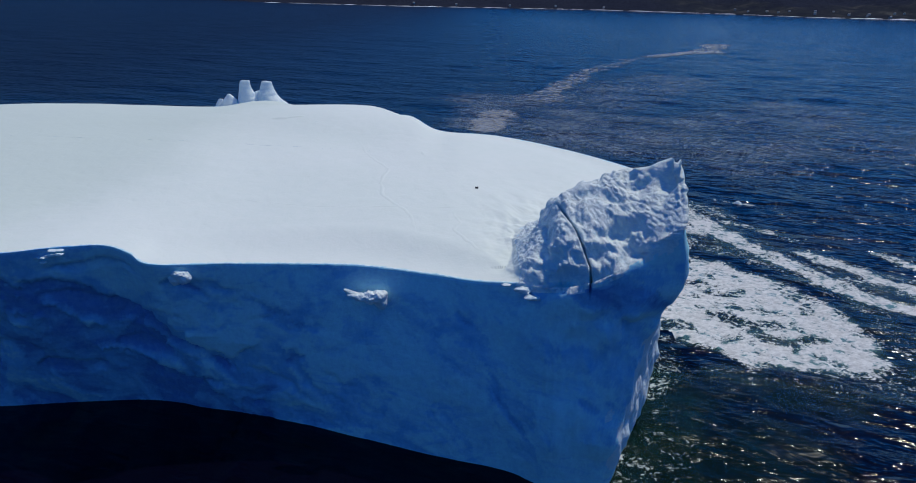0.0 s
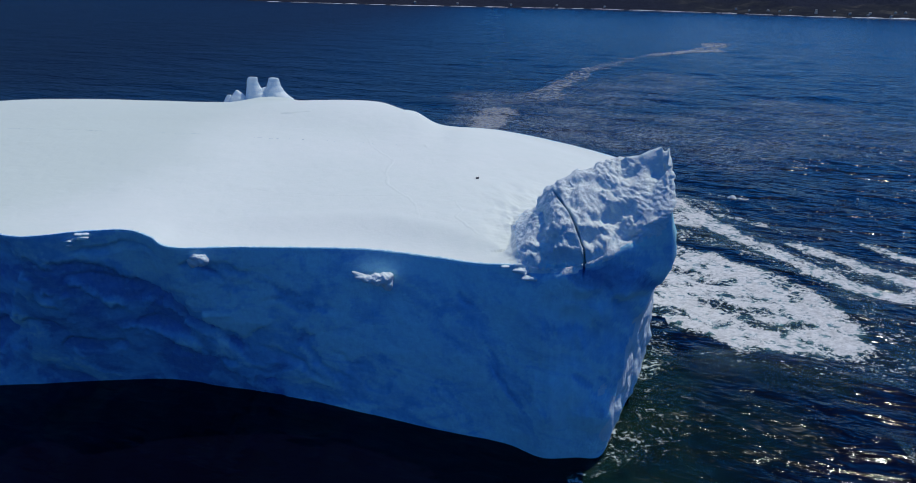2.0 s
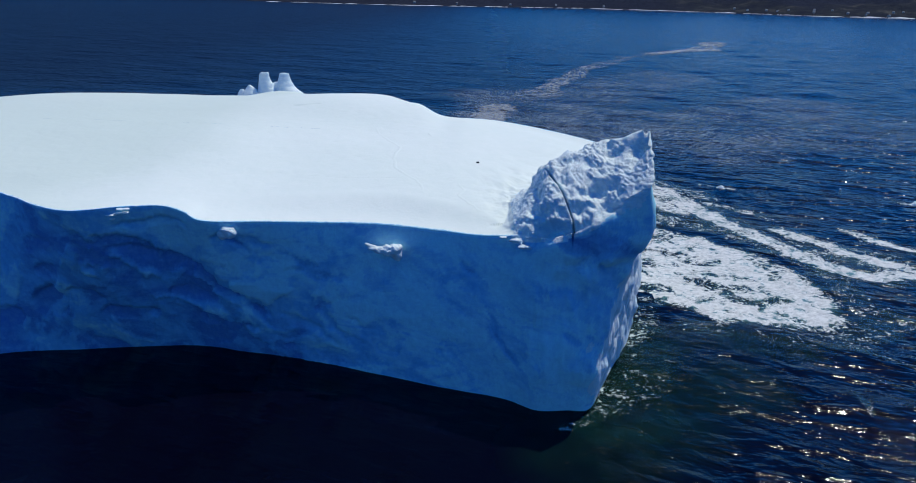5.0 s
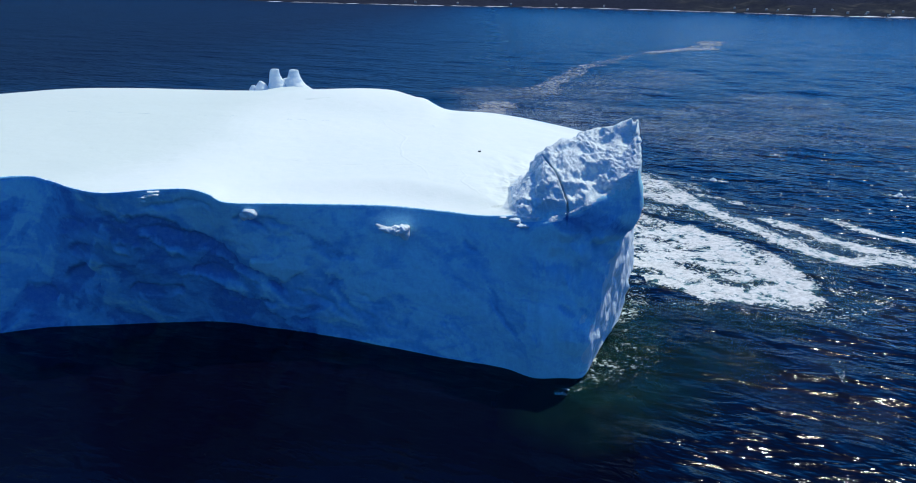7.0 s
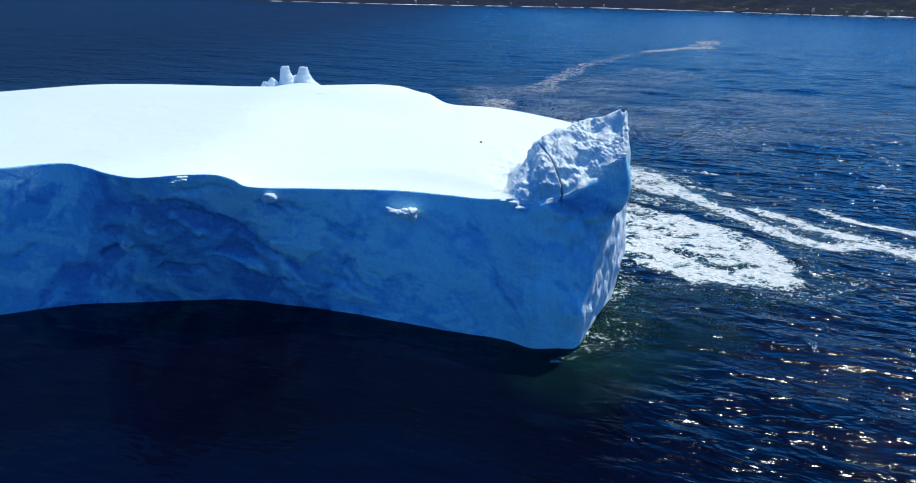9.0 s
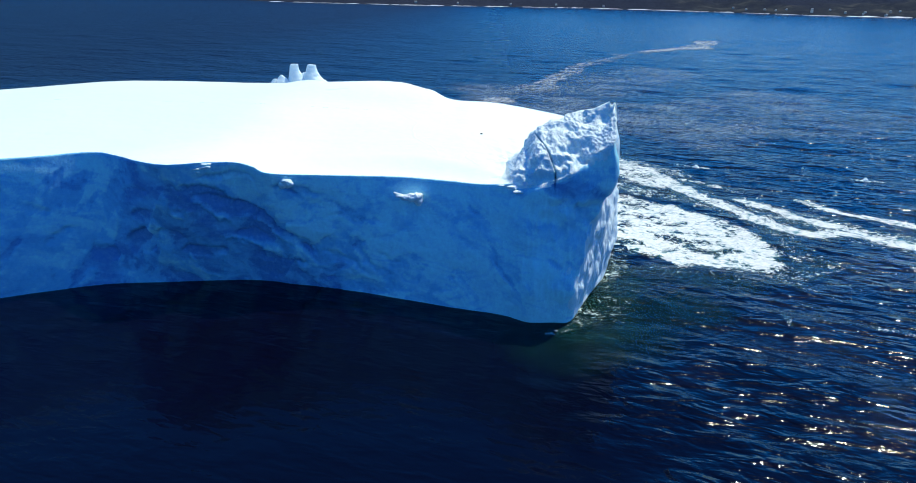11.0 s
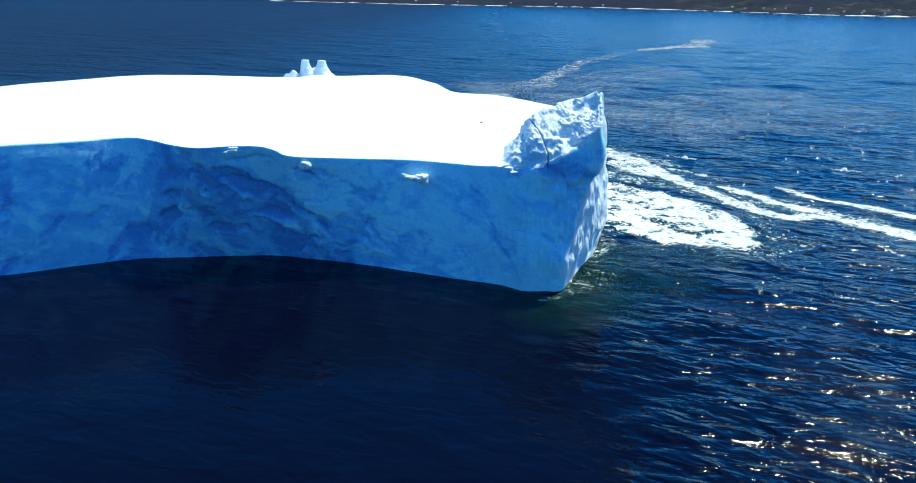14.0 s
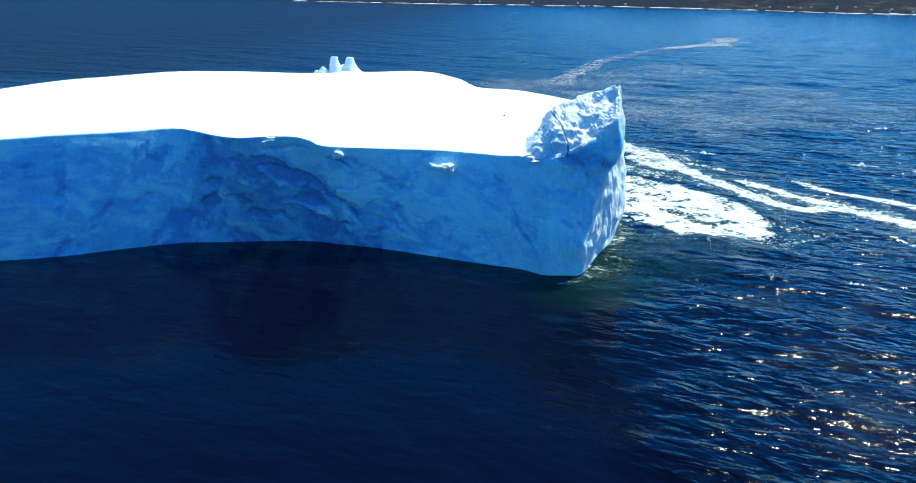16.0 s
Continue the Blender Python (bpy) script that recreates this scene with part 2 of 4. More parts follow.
def water_material():
    m, nt, p, out = node_material("sea_water")
    pos = world_pos(nt)
    broad = noise_tex(nt, 0.006, 3, 0.5, 0.6, pos)
    col = ramp(nt, broad, [(0.35, (0.0010, 0.0009, 0.0042)), (0.65, (0.0013, 0.0012, 0.0058))])
    nt.links.new(col, p.inputs["Base Color"])
    p.inputs["IOR"].default_value = 1.333
    p.inputs["Specular IOR Level"].default_value = 0.36
    p.inputs["Specular Tint"].default_value = (0.80, 0.94, 1.0, 1)
    sep = nt.nodes.new("ShaderNodeSeparateXYZ")
    nt.links.new(pos, sep.inputs[0])
    off = put(nt, "ShaderNodeMapRange")  # chop too fine to model roughens the open water further out
    for i, v in ((1, 80.0), (2, 500.0), (3, 0.095), (4, 0.17)):
        off.inputs[i].default_value = v
    nt.links.new(sep.outputs["Y"], off.inputs[0])
    breeze = put(nt, "ShaderNodeMapRange")  # the wind has more hold on the open sea to the west
    breeze.interpolation_type = "SMOOTHSTEP"
    for i, v in ((1, 260.0), (2, -420.0), (3, 0.0), (4, 0.32)):
        breeze.inputs[i].default_value = v
    nt.links.new(sep.outputs["X"], breeze.inputs[0])
    offing = put(nt, "ShaderNodeMapRange")
    for i, v in ((1, 180.0), (2, 420.0)):
        offing.inputs[i].default_value = v
    nt.links.new(sep.outputs["Y"], offing.inputs[0])
    chopped = maths(nt, "ADD", off.outputs[0], maths(nt, "MULTIPLY", breeze.outputs[0], offing.outputs[0]))
    gusts = noise_tex(nt, 0.035, 4, 0.6, 0.4, wind_pos(nt, 0.25, radians(14)))  # cat's-paws
    nt.links.new(maths(nt, "ADD", chopped, maths(nt, "MULTIPLY", maths(nt, "SUBTRACT", gusts, 0.5), 0.12)), p.inputs["Roughness"])
    chop = nt.nodes.new("ShaderNodeAttribute")  # open water against the sheltered strip under the cliff
    chop.attribute_name = "chop"
    wind = wind_pos(nt, 0.45, radians(16))
    h0 = noise_tex(nt, 0.05, 2, 0.5, 0.4, wind)
    h1 = noise_tex(nt, 0.13, 2, 0.5, 0.4, wind)
    h2 = noise_tex(nt, 0.36, 2, 0.5, 0.4, wind)
    h3 = noise_tex(nt, 0.95, 2, 0.5, 0.3, wind_pos(nt, 0.6, radians(22)))
    h4 = noise_tex(nt, 3.0, 2, 0.5, 0.2, wind_pos(nt, 0.8, radians(15)))
    ruffled = ramp(nt, noise_tex(nt, 0.07, 3, 0.6, 0.3, wind_pos(nt, 0.4, radians(20))), [(0.40, (0.35, 0.35, 0.35)), (0.64, (1.5, 1.5, 1.5))])
    small = maths(nt, "MULTIPLY", maths(nt, "ADD", maths(nt, "MULTIPLY", h3, 0.25), maths(nt, "MULTIPLY", h4, 0.05)), ruffled)
    h = maths(nt, "ADD", maths(nt, "MULTIPLY", h0, 2.6), maths(nt, "MULTIPLY", h1, 1.9))
    h = maths(nt, "ADD", h, maths(nt, "ADD", maths(nt, "MULTIPLY", h2, 1.3), small))
    h = maths(nt, "MULTIPLY", h, chop.outputs["Fac"])
    nt.links.new(bump(nt, h, 1.0, 0.80), p.inputs["Normal"])
    return m


def foam_material(name, white, lacy, milky, most=1.0, clouded=1.7, sparse=1.0):
    """Foam on the water: froth where it is dense, threads and fizz with gaps where it thins out; milky green water between."""
    m, nt, p, out = node_material(name)
    pos = world_pos(nt)
    cover = nt.nodes.new("ShaderNodeAttribute")
    cover.attribute_name = "cover"
    c = cover.outputs["Fac"]
    stretched = world_pos(nt, (0.7, 1.0, 1.0), -0.35)
    swirl = put(nt, "ShaderNodeTexNoise", Scale=lacy * 1.5, Detail=3)
    nt.links.new(pos, swirl.inputs["Vector"])
    add = nt.nodes.new("ShaderNodeVectorMath")
    add.operation = "MULTIPLY_ADD"
    nt.links.new(swirl.outputs["Color"], add.inputs[0])
    add.inputs[1].default_value = (1.2 / lacy, 1.2 / lacy, 0)
    nt.links.new(pos, add.inputs[2])
    v = put(nt, "ShaderNodeTexVoronoi", Scale=lacy * 2.0)
    v.feature = "DISTANCE_TO_EDGE"
    nt.links.new(add.outputs[0], v.inputs["Vector"])
    thread = maths(nt, "SUBTRACT", 0.16, v.outputs["Distance"])
    big = maths(nt, "SUBTRACT", noise_tex(nt, lacy * 0.8, 4, 0.6, 1.2, stretched), 0.5)
    mid = maths(nt, "SUBTRACT", noise_tex(nt, lacy * 4.0, 5, 0.68, 0.9, stretched), 0.5)
    fizz = maths(nt, "SUBTRACT", noise_tex(nt, lacy * 14, 4, 0.75, 0.4, stretched), 0.5)
    q = maths(nt, "ADD", maths(nt, "MULTIPLY", big, 1.7), maths(nt, "MULTIPLY", mid, 3.1))
    q = maths(nt, "ADD", q, maths(nt, "ADD", maths(nt, "MULTIPLY", fizz, 1.9), maths(nt, "MULTIPLY", thread, 1.8)))
    q = maths(nt, "ADD", q, maths(nt, "SUBTRACT", maths(nt, "MULTIPLY", c, 1.72), sparse))
    alpha = ramp(nt, q, [(0.0, (0, 0, 0)), (0.34, (most, most, most))])
    p.inputs["Roughness"].default_value = 0.8
    col = ramp(nt, noise_tex(nt, lacy * 5, 6, 0.72, 0.5, stretched), [(0.34, tuple(k * 0.72 for k in white)), (0.60, tuple(min(1, k * 1.25) for k in white))])
    nt.links.new(col, p.inputs["Base Color"])
    nt.links.new(bump(nt, q, 0.5, 0.25), p.inputs["Normal"])
    sub = put(nt, "ShaderNodeBsdfPrincipled", Roughness=0.278, IOR=1.333)
    sub.inputs["Base Color"].default_value = (*milky, 1)
    clear = nt.nodes.new("ShaderNodeBsdfTransparent")
    under = nt.nodes.new("ShaderNodeMixShader")
    nt.links.new(maths(nt, "MULTIPLY", maths(nt, "POWER", c, 2.6), maths(nt, "MULTIPLY", noise_tex(nt, 0.12, 3, 0.5, 0.5, pos), clouded), clamp=True), under.inputs[0])
    nt.links.new(clear.outputs[0], under.inputs[1])
    nt.links.new(sub.outputs[0], under.inputs[2])
    mix = nt.nodes.new("ShaderNodeMixShader")
    nt.links.new(alpha, mix.inputs[0])
    nt.links.new(under.outputs[0], mix.inputs[1])
    nt.links.new(p.outputs[0], mix.inputs[2])
    nt.links.new(mix.outputs[0], out.inputs["Surface"])
    return m


def milk_material():
    """Water tinted green by the ice below it, clear at the rim."""
    m, nt, p, out = node_material("milky_water")
    pos = world_pos(nt)
    cover = nt.nodes.new("ShaderNodeAttribute")
    cover.attribute_name = "cover"
    n = noise_tex(nt, 0.13, 4, 0.6, 0.8, pos)
    p.inputs["Base Color"].default_value = (0.004, 0.026, 0.022, 1)
    p.inputs["Roughness"].default_value, p.inputs["IOR"].default_value = 0.278, 1.333
    p.inputs["Specular IOR Level"].default_value = 0.19
    h1 = noise_tex(nt, 0.28, 3, 0.55, 0.4, wind_pos(nt, 0.5, radians(36)))
    nt.links.new(bump(nt, h1, 1.0, 1.2), p.inputs["Normal"])
    clear = nt.nodes.new("ShaderNodeBsdfTransparent")
    mix = nt.nodes.new("ShaderNodeMixShader")
    nt.links.new(maths(nt, "MULTIPLY", cover.outputs["Fac"], maths(nt, "MULTIPLY", n, 1.2), clamp=True), mix.inputs[0])
    nt.links.new(clear.outputs[0], mix.inputs[1])
    nt.links.new(p.outputs[0], mix.inputs[2])
    nt.links.new(mix.outputs[0], out.inputs["Surface"])
    return m


def plain(name, colour, rough=0.6, vary=0.15, size=1.0, metal=0.0):
    m, nt, p, out = node_material(name)
    n = noise_tex(nt, size, 4, 0.6, 0.0, world_pos(nt))
    lo, hi = tuple(k * (1 - vary) for k in colour), tuple(min(1, k * (1 + vary)) for k in colour)
    nt.links.new(ramp(nt, n, [(0.3, lo), (0.7, hi)]), p.inputs["Base Color"])
    p.inputs["Roughness"].default_value, p.inputs["Metallic"].default_value = rough, metal
    return m


def land_material():
    """Dark spruce forest, with paler barrens and fields low by the shore."""
    m, nt, p, out = node_material("coastal_land")
    pos = world_pos(nt)
    attr = nt.nodes.new("ShaderNodeAttribute")
    attr.attribute_name = "open_ground"
    n = noise_tex(nt, 0.012, 5, 0.65, 0.4, pos)
    fine = noise_tex(nt, 0.08, 4, 0.7, 0.0, pos)
    # far haze is painted in: forest and field colours lean to blue
    forest = ramp(nt, fine, [(0.3, (0.018, 0.022, 0.036)), (0.7, (0.034, 0.040, 0.060))])
    field = ramp(nt, n, [(0.35, (0.022, 0.026, 0.036)), (0.55, (0.036, 0.040, 0.046)), (0.7, (0.075, 0.074, 0.072))])
    k = maths(nt, "MULTIPLY", attr.outputs["Fac"], maths(nt, "MULTIPLY", n, 1.7), clamp=True)
    nt.links.new(mix_rgb(nt, k, forest, field), p.inputs["Base Color"])
    p.inputs["Roughness"].default_value = 0.9
    p.inputs["Specular IOR Level"].default_value = 0.0
    nt.links.new(bump(nt, fine, 0.8, 6.0), p.inputs["Normal"])
    return m


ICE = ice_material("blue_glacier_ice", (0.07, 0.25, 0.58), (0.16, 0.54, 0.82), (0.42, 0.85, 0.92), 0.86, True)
HEAD_ICE = ice_material("rubbly_white_ice", (0.38, 0.66, 0.82), (0.56, 0.79, 0.88), (0.76, 0.89, 0.92), 0.18, False, 1.3)
PALE_ICE = ice_material("bubbly_white_ice", (0.60, 0.75, 0.82), (0.72, 0.82, 0.85), (0.84, 0.88, 0.87), 0.30)
SNOW, WATER, LAND = snow_material(), water_material(), land_material()
FOAM = foam_material("sea_foam", (0.66, 0.655, 0.62), 0.24, (0.10, 0.25, 0.25), 1.0, 2.0, 1.12)
WASH = foam_material("wash_foam", (0.60, 0.64, 0.60), 0.3, (0.02, 0.085, 0.065), 0.9, 1.8, 1.12)
FROTH_GLINTS = foam_material("froth_glints", (0.41, 0.47, 0.53), 0.45, (0.02, 0.05, 0.08), 0.46, 0.0, 0.98)
FAR_FOAM = foam_material("drifting_froth", (0.51, 0.53, 0.54), 0.09, (0.02, 0.05, 0.08), 0.37, 0.0, 1.2)
MILK = milk_material()
SURF = plain("surf_white", (0.75, 0.76, 0.76), 0.8, 0.1, 0.02)
CASING = plain("dark_casing", (0.03, 0.03, 0.035), 0.5, 0.2, 4)
METAL = plain("antenna_metal", (0.35, 0.35, 0.36), 0.35, 0.1, 4, 1.0)
HOUSE_WALL = plain("painted_clapboard", (0.5, 0.5, 0.47), 0.7, 0.08, 0.5)
HOUSE_ROOF = plain("asphalt_roof", (0.30, 0.29, 0.28), 0.8, 0.2, 0.5)
GLASS_DARK = plain("window_glass", (0.02, 0.025, 0.03), 0.1, 0.1, 0.5)


# ---- the sea ----
_rng = np.random.RandomState(4)
WAVES = []
for _k in range(32):
    _len = 2.2 * 1.12 ** _k  # metres, from chop to swell
    _a = radians(68) + _rng.normal(0, 0.6 if _len < 10 else 0.35)
    WAVES.append((2 * math.pi / _len * math.cos(_a), 2 * math.pi / _len * math.sin(_a), _rng.uniform(0, 6.28), 0.0050 * _len ** 0.84 * (1 + 0.35 * math.exp(-(math.log(_len / 5.5) / 0.6) ** 2))))


def sea_chop(x, y):
    """1 on the open sea; less in the lee under the cliff."""
    p = np.stack([x.ravel(), y.ravel(), 0 * x.ravel()], 1)
    edge = x + 9 * fbm(p, 22, 3, 0.5, 41).reshape(x.shape) + 0.10 * (y - 40)
    return 1 - 0.84 * (1 - smooth(6, 36, edge)) * smooth(-220, -90, y) * (1 - smooth(95, 130, y))


def sea_height(x, y, cell=0.7):
    z = np.zeros_like(x, float)
    patch = 0.75 + 0.5 * gnoise(np.stack([x.ravel() / 38, y.ravel() / 24, 0 * x.ravel()], 1), 9).reshape(x.shape)
    for kx, ky, ph, amp in WAVES:
        k = math.hypot(kx, ky)
        fade = np.clip(1.6 - k * cell * 0.75, 0, 1)
        s = np.sin(kx * x + ky * y + ph + 0.6 * np.sin(0.31 * kx * y - 0.27 * ky * x))
        z += amp * fade * patch * (s + 0.18 * (2 * s * s - 1))
    return z * sea_chop(x, y)


def graded(lo, hi, step, far_lo, far_hi, grow):
    mid = list(np.arange(lo, hi + step / 2, step))
    d, x = step, mid[-1]
    right = []
    while x < far_hi:
        d = min(d * grow, 260)
        x += d
        right.append(min(x, far_hi))
    d, x = step, lo
    left = []
    while x > far_lo:
        d = min(d * grow, 260)
        x -= d
        left.append(max(x, far_lo))
    return np.array(left[::-1] + mid + right)


def build_sea():
    xs = graded(-120, 160, 0.9, -4600, 4600, 1.022)
    ys = graded(-30, 260, 0.7, -4400, 4700, 1.007)
    X, Y = np.meshgrid(xs, ys, indexing="ij")
    cx = np.gradient(xs)[:, None] * np.ones_like(Y)
    cy = np.gradient(ys)[None, :] * np.ones_like(X)
    Z = sea_height(X, Y, np.maximum(0.7 * cx, cy))
    Z += 34 * np.clip((Y - 3950) / 750, 0, 1) ** 1.5  # the far edge of the sheet bends up to the horizon line
    me = mesh_of("sea", np.stack([X, Y, Z], -1).reshape(-1, 3), grid_faces(len(xs), len(ys)))
    at = me.attributes.new("chop", "FLOAT", "POINT")
    at.data.foreach_set("value", sea_chop(X, Y).ravel().astype(np.float32))
    me.materials.append(WATER)
    return tagged(new("water", me), "deep blue open sea with wind ripples and sun glitter", "sea", kind="structure")


build_sea()


# ---- the iceberg ----
BRIM = [(-165, 62, 25), (-125, 66, 27.5), (-102, 74.6, 28.5), (-89, 81, 28.5), (-80, 86, 28.6), (-73, 83, 28.8), (-66, 78.5, 28.8), (-60, 76.5, 28.8),
        (-54, 79.5, 28.7), (-49, 82, 28.3), (-45, 80.8, 27.8), (-41.5, 79.3, 27), (-33, 83, 26), (-17.5, 85, 25.6), (-6.5, 82.8, 25.6), (-1, 80.8, 25.7),
        (4, 79, 26.3), (8.5, 75.3, 27.5), (14, 74.3, 29.3), (19.0, 75.1, 33.0), (22.5, 75.7, 36.0), (23.4, 82.8, 41.4), (25.2, 90, 37.8), (25.6, 99, 33.5), (28, 112, 30.3)]
BRIM_BACK = [(29.5, 127, 29), (19, 139, 30), (3, 147, 31.5), (-10, 149, 32), (-18, 158, 33.6), (-30, 176, 30), (-52, 191, 30), (-80, 194, 27.5),
             (-115, 186, 27.6), (-150, 165, 26), (-172, 130, 27), (-178, 95, 26)]
BASE = [(-165, 38), (-125, 65), (-105, 72.6), (-92, 79.8), (-82, 84.8), (-75, 86.5), (-68, 87.5), (-61, 88.8), (-55, 89.8), (-50, 90.3), (-45, 89.8), (-41, 88.8),
        (-33, 87.5), (-19, 83.8), (-8, 80.3), (-1, 78.6), (4.5, 77), (9, 74.3), (13.6, 74.8), (17.2, 75.5), (20.0, 81.8), (22.8, 88.1), (25.4, 94), (28, 101), (31, 113),
        (34, 129), (22, 146), (4, 157), (-9, 162), (-14, 176), (-26, 190), (-50, 203), (-80, 206), (-118, 199), (-158, 178), (-185, 135), (-192, 80)]


def closed_spline(points, params):
    p = np.array(points, float)
    n = len(p)
    i = np.floor(params).astype(int)
    t = (params - i)[:, None]
    a, b, c, d = (p[(i + k) % n] for k in (-1, 0, 1, 2))
    return 0.5 * (2 * b + (c - a) * t + (2 * a - 5 * b + 4 * c - d) * t ** 2 + (3 * b - a - 3 * c + d) * t ** 3)


def plateau(x, y):
    z = 26 + 0.122 * (y - 80) - 0.0050 * np.clip(y - 138, 0, 99) ** 2
    z = z - 0.10 * np.clip(x + 5, 0, 60) * smooth(85, 130, y)
    z = z + 2.2 * smooth(-35, -58, x) * np.exp(-np.clip(y - 80, 0, 200) / 45)
    z = z + 1.7 * np.exp(-((x + 36) / 19) ** 2) * smooth(132, 152, y)
    z = z + 0.35 * np.exp(-((x + 24) / 17) ** 2) * smooth(132, 152, y)
    z = z + 3.5 * np.exp(-((x + 59) / 11) ** 2 - ((y - 186) / 10) ** 2)
    z = z - 0.05 * np.clip(-112 - x, 0, 60) - 0.045 * np.clip(-104 - x, 0, 60) * smooth(110, 150, y)
    z = z - 0.9 * smooth(-15, -8, x) * smooth(122, 142, y)
    return z


def head_mound(x, y, flat):
    zc = np.interp(x, [1, 4, 6.5, 9, 12, 16, 20, 22.6, 25, 31], [25, 27, 31, 35.2, 37.4, 38.6, 39.9, 41.7, 38, 30])
    yc = np.interp(x, [4, 12, 18, 23], [83, 86, 86, 82.8])
    yf = np.interp(x, [1, 4, 8.5, 14, 19.0, 22.5, 23.4], [80.3, 79, 75.3, 74.3, 75.3, 76.0, 82.0])
    zf = np.interp(x, [1, 4, 8.5, 14, 19.0, 22.5, 23.4], [25.7, 26.3, 27.5, 29.3, 33.0, 36.0, 40.8])
    s = np.clip((y - yf) / np.maximum(yc - yf, 0.5), 0, 1)
    front = zf + (zc - zf) * s ** np.interp(x, [4, 10, 13, 18], [0.42, 0.42, 0.58, 0.8])  # it rounds off steeply at the foot
    back = flat + (zc - flat) * (1 - smooth(0, 1, (y - yc) / 17))
    return np.where(y < yc, front, back)


def top_height(x, y):
    flat = plateau(x, y)
    m = head_mound(x, y, flat)
    w = smooth(0.5, 4, x)
    return flat + np.maximum(m - flat, np.where(y < 84, m - flat, 0)) * w


def crack_x(y):
    return np.interp(y, [73, 75, 77, 79, 81.5, 85], [12.7, 12.5, 11.7, 11.0, 10.0, 8.9])


# niches where slabs fell out of the cliff: x, z, half-width, half-height, tilt in degrees, depth
NICHES = [(-69.5, 21.6, 3.6, 2.2, 18, 1.3), (-69.6, 16.6, 2.6, 1.6, 12, 1.0), (-71.0, 9.6, 3.4, 4.6, -14, 1.7), (-65, 11, 4.5, 3.0, 0, 0.7), (-95.5, 20.5, 2.6, 3.4, 10, 0.9), (-90, 18, 3.0, 1.3, -25, 0.7), (-104, 15.5, 4.0, 2.2, -30, 0.8),
          (-50.5, 25.6, 5.5, 0.8, 0, 0.9), (-45.5, 16.6, 6.2, 2.2, -38, 1.5), (-38.5, 11.5, 5.5, 1.9, -34, 1.2), (-54, 20.5, 3.6, 1.6, -10, 0.8), (-48.5, 11.6, 3.0, 2.0, -20, 1.0), (-58, 8.0, 5.5, 1.7, 4, 1.0), (-44, 6.5, 4.5, 1.6, -12, 0.9),
          (-30, 8.2, 3.8, 0.9, -24, 0.7), (-25, 5.6, 3.6, 0.8, -28, 0.6), (-19.5, 9.2, 3.2, 0.8, -30, 0.6), (-30, 17, 2.4, 0.8, 8, 0.5), (-79, 7.5, 3.0, 2.0, -40, 0.7), (-86, 12, 3.2, 1.1, 24, 0.6)]

# hollows in the head: x, y, radius along x and y, depth
HOLLOWS = [(21.7, 81.4, 1.5, 1.6, 1.0), (16.8, 78.2, 2.1, 0.9, 1.1), (20.6, 79.6, 1.1, 0.9, 0.7), (10.6, 87.2, 1.2, 1.1, 0.7), (7.4, 80.6, 1.1, 1.1, 0.4), (13.2, 84.0, 1.1, 0.8, 0.6), (15.4, 82.4, 1.2, 0.9, 0.7)]


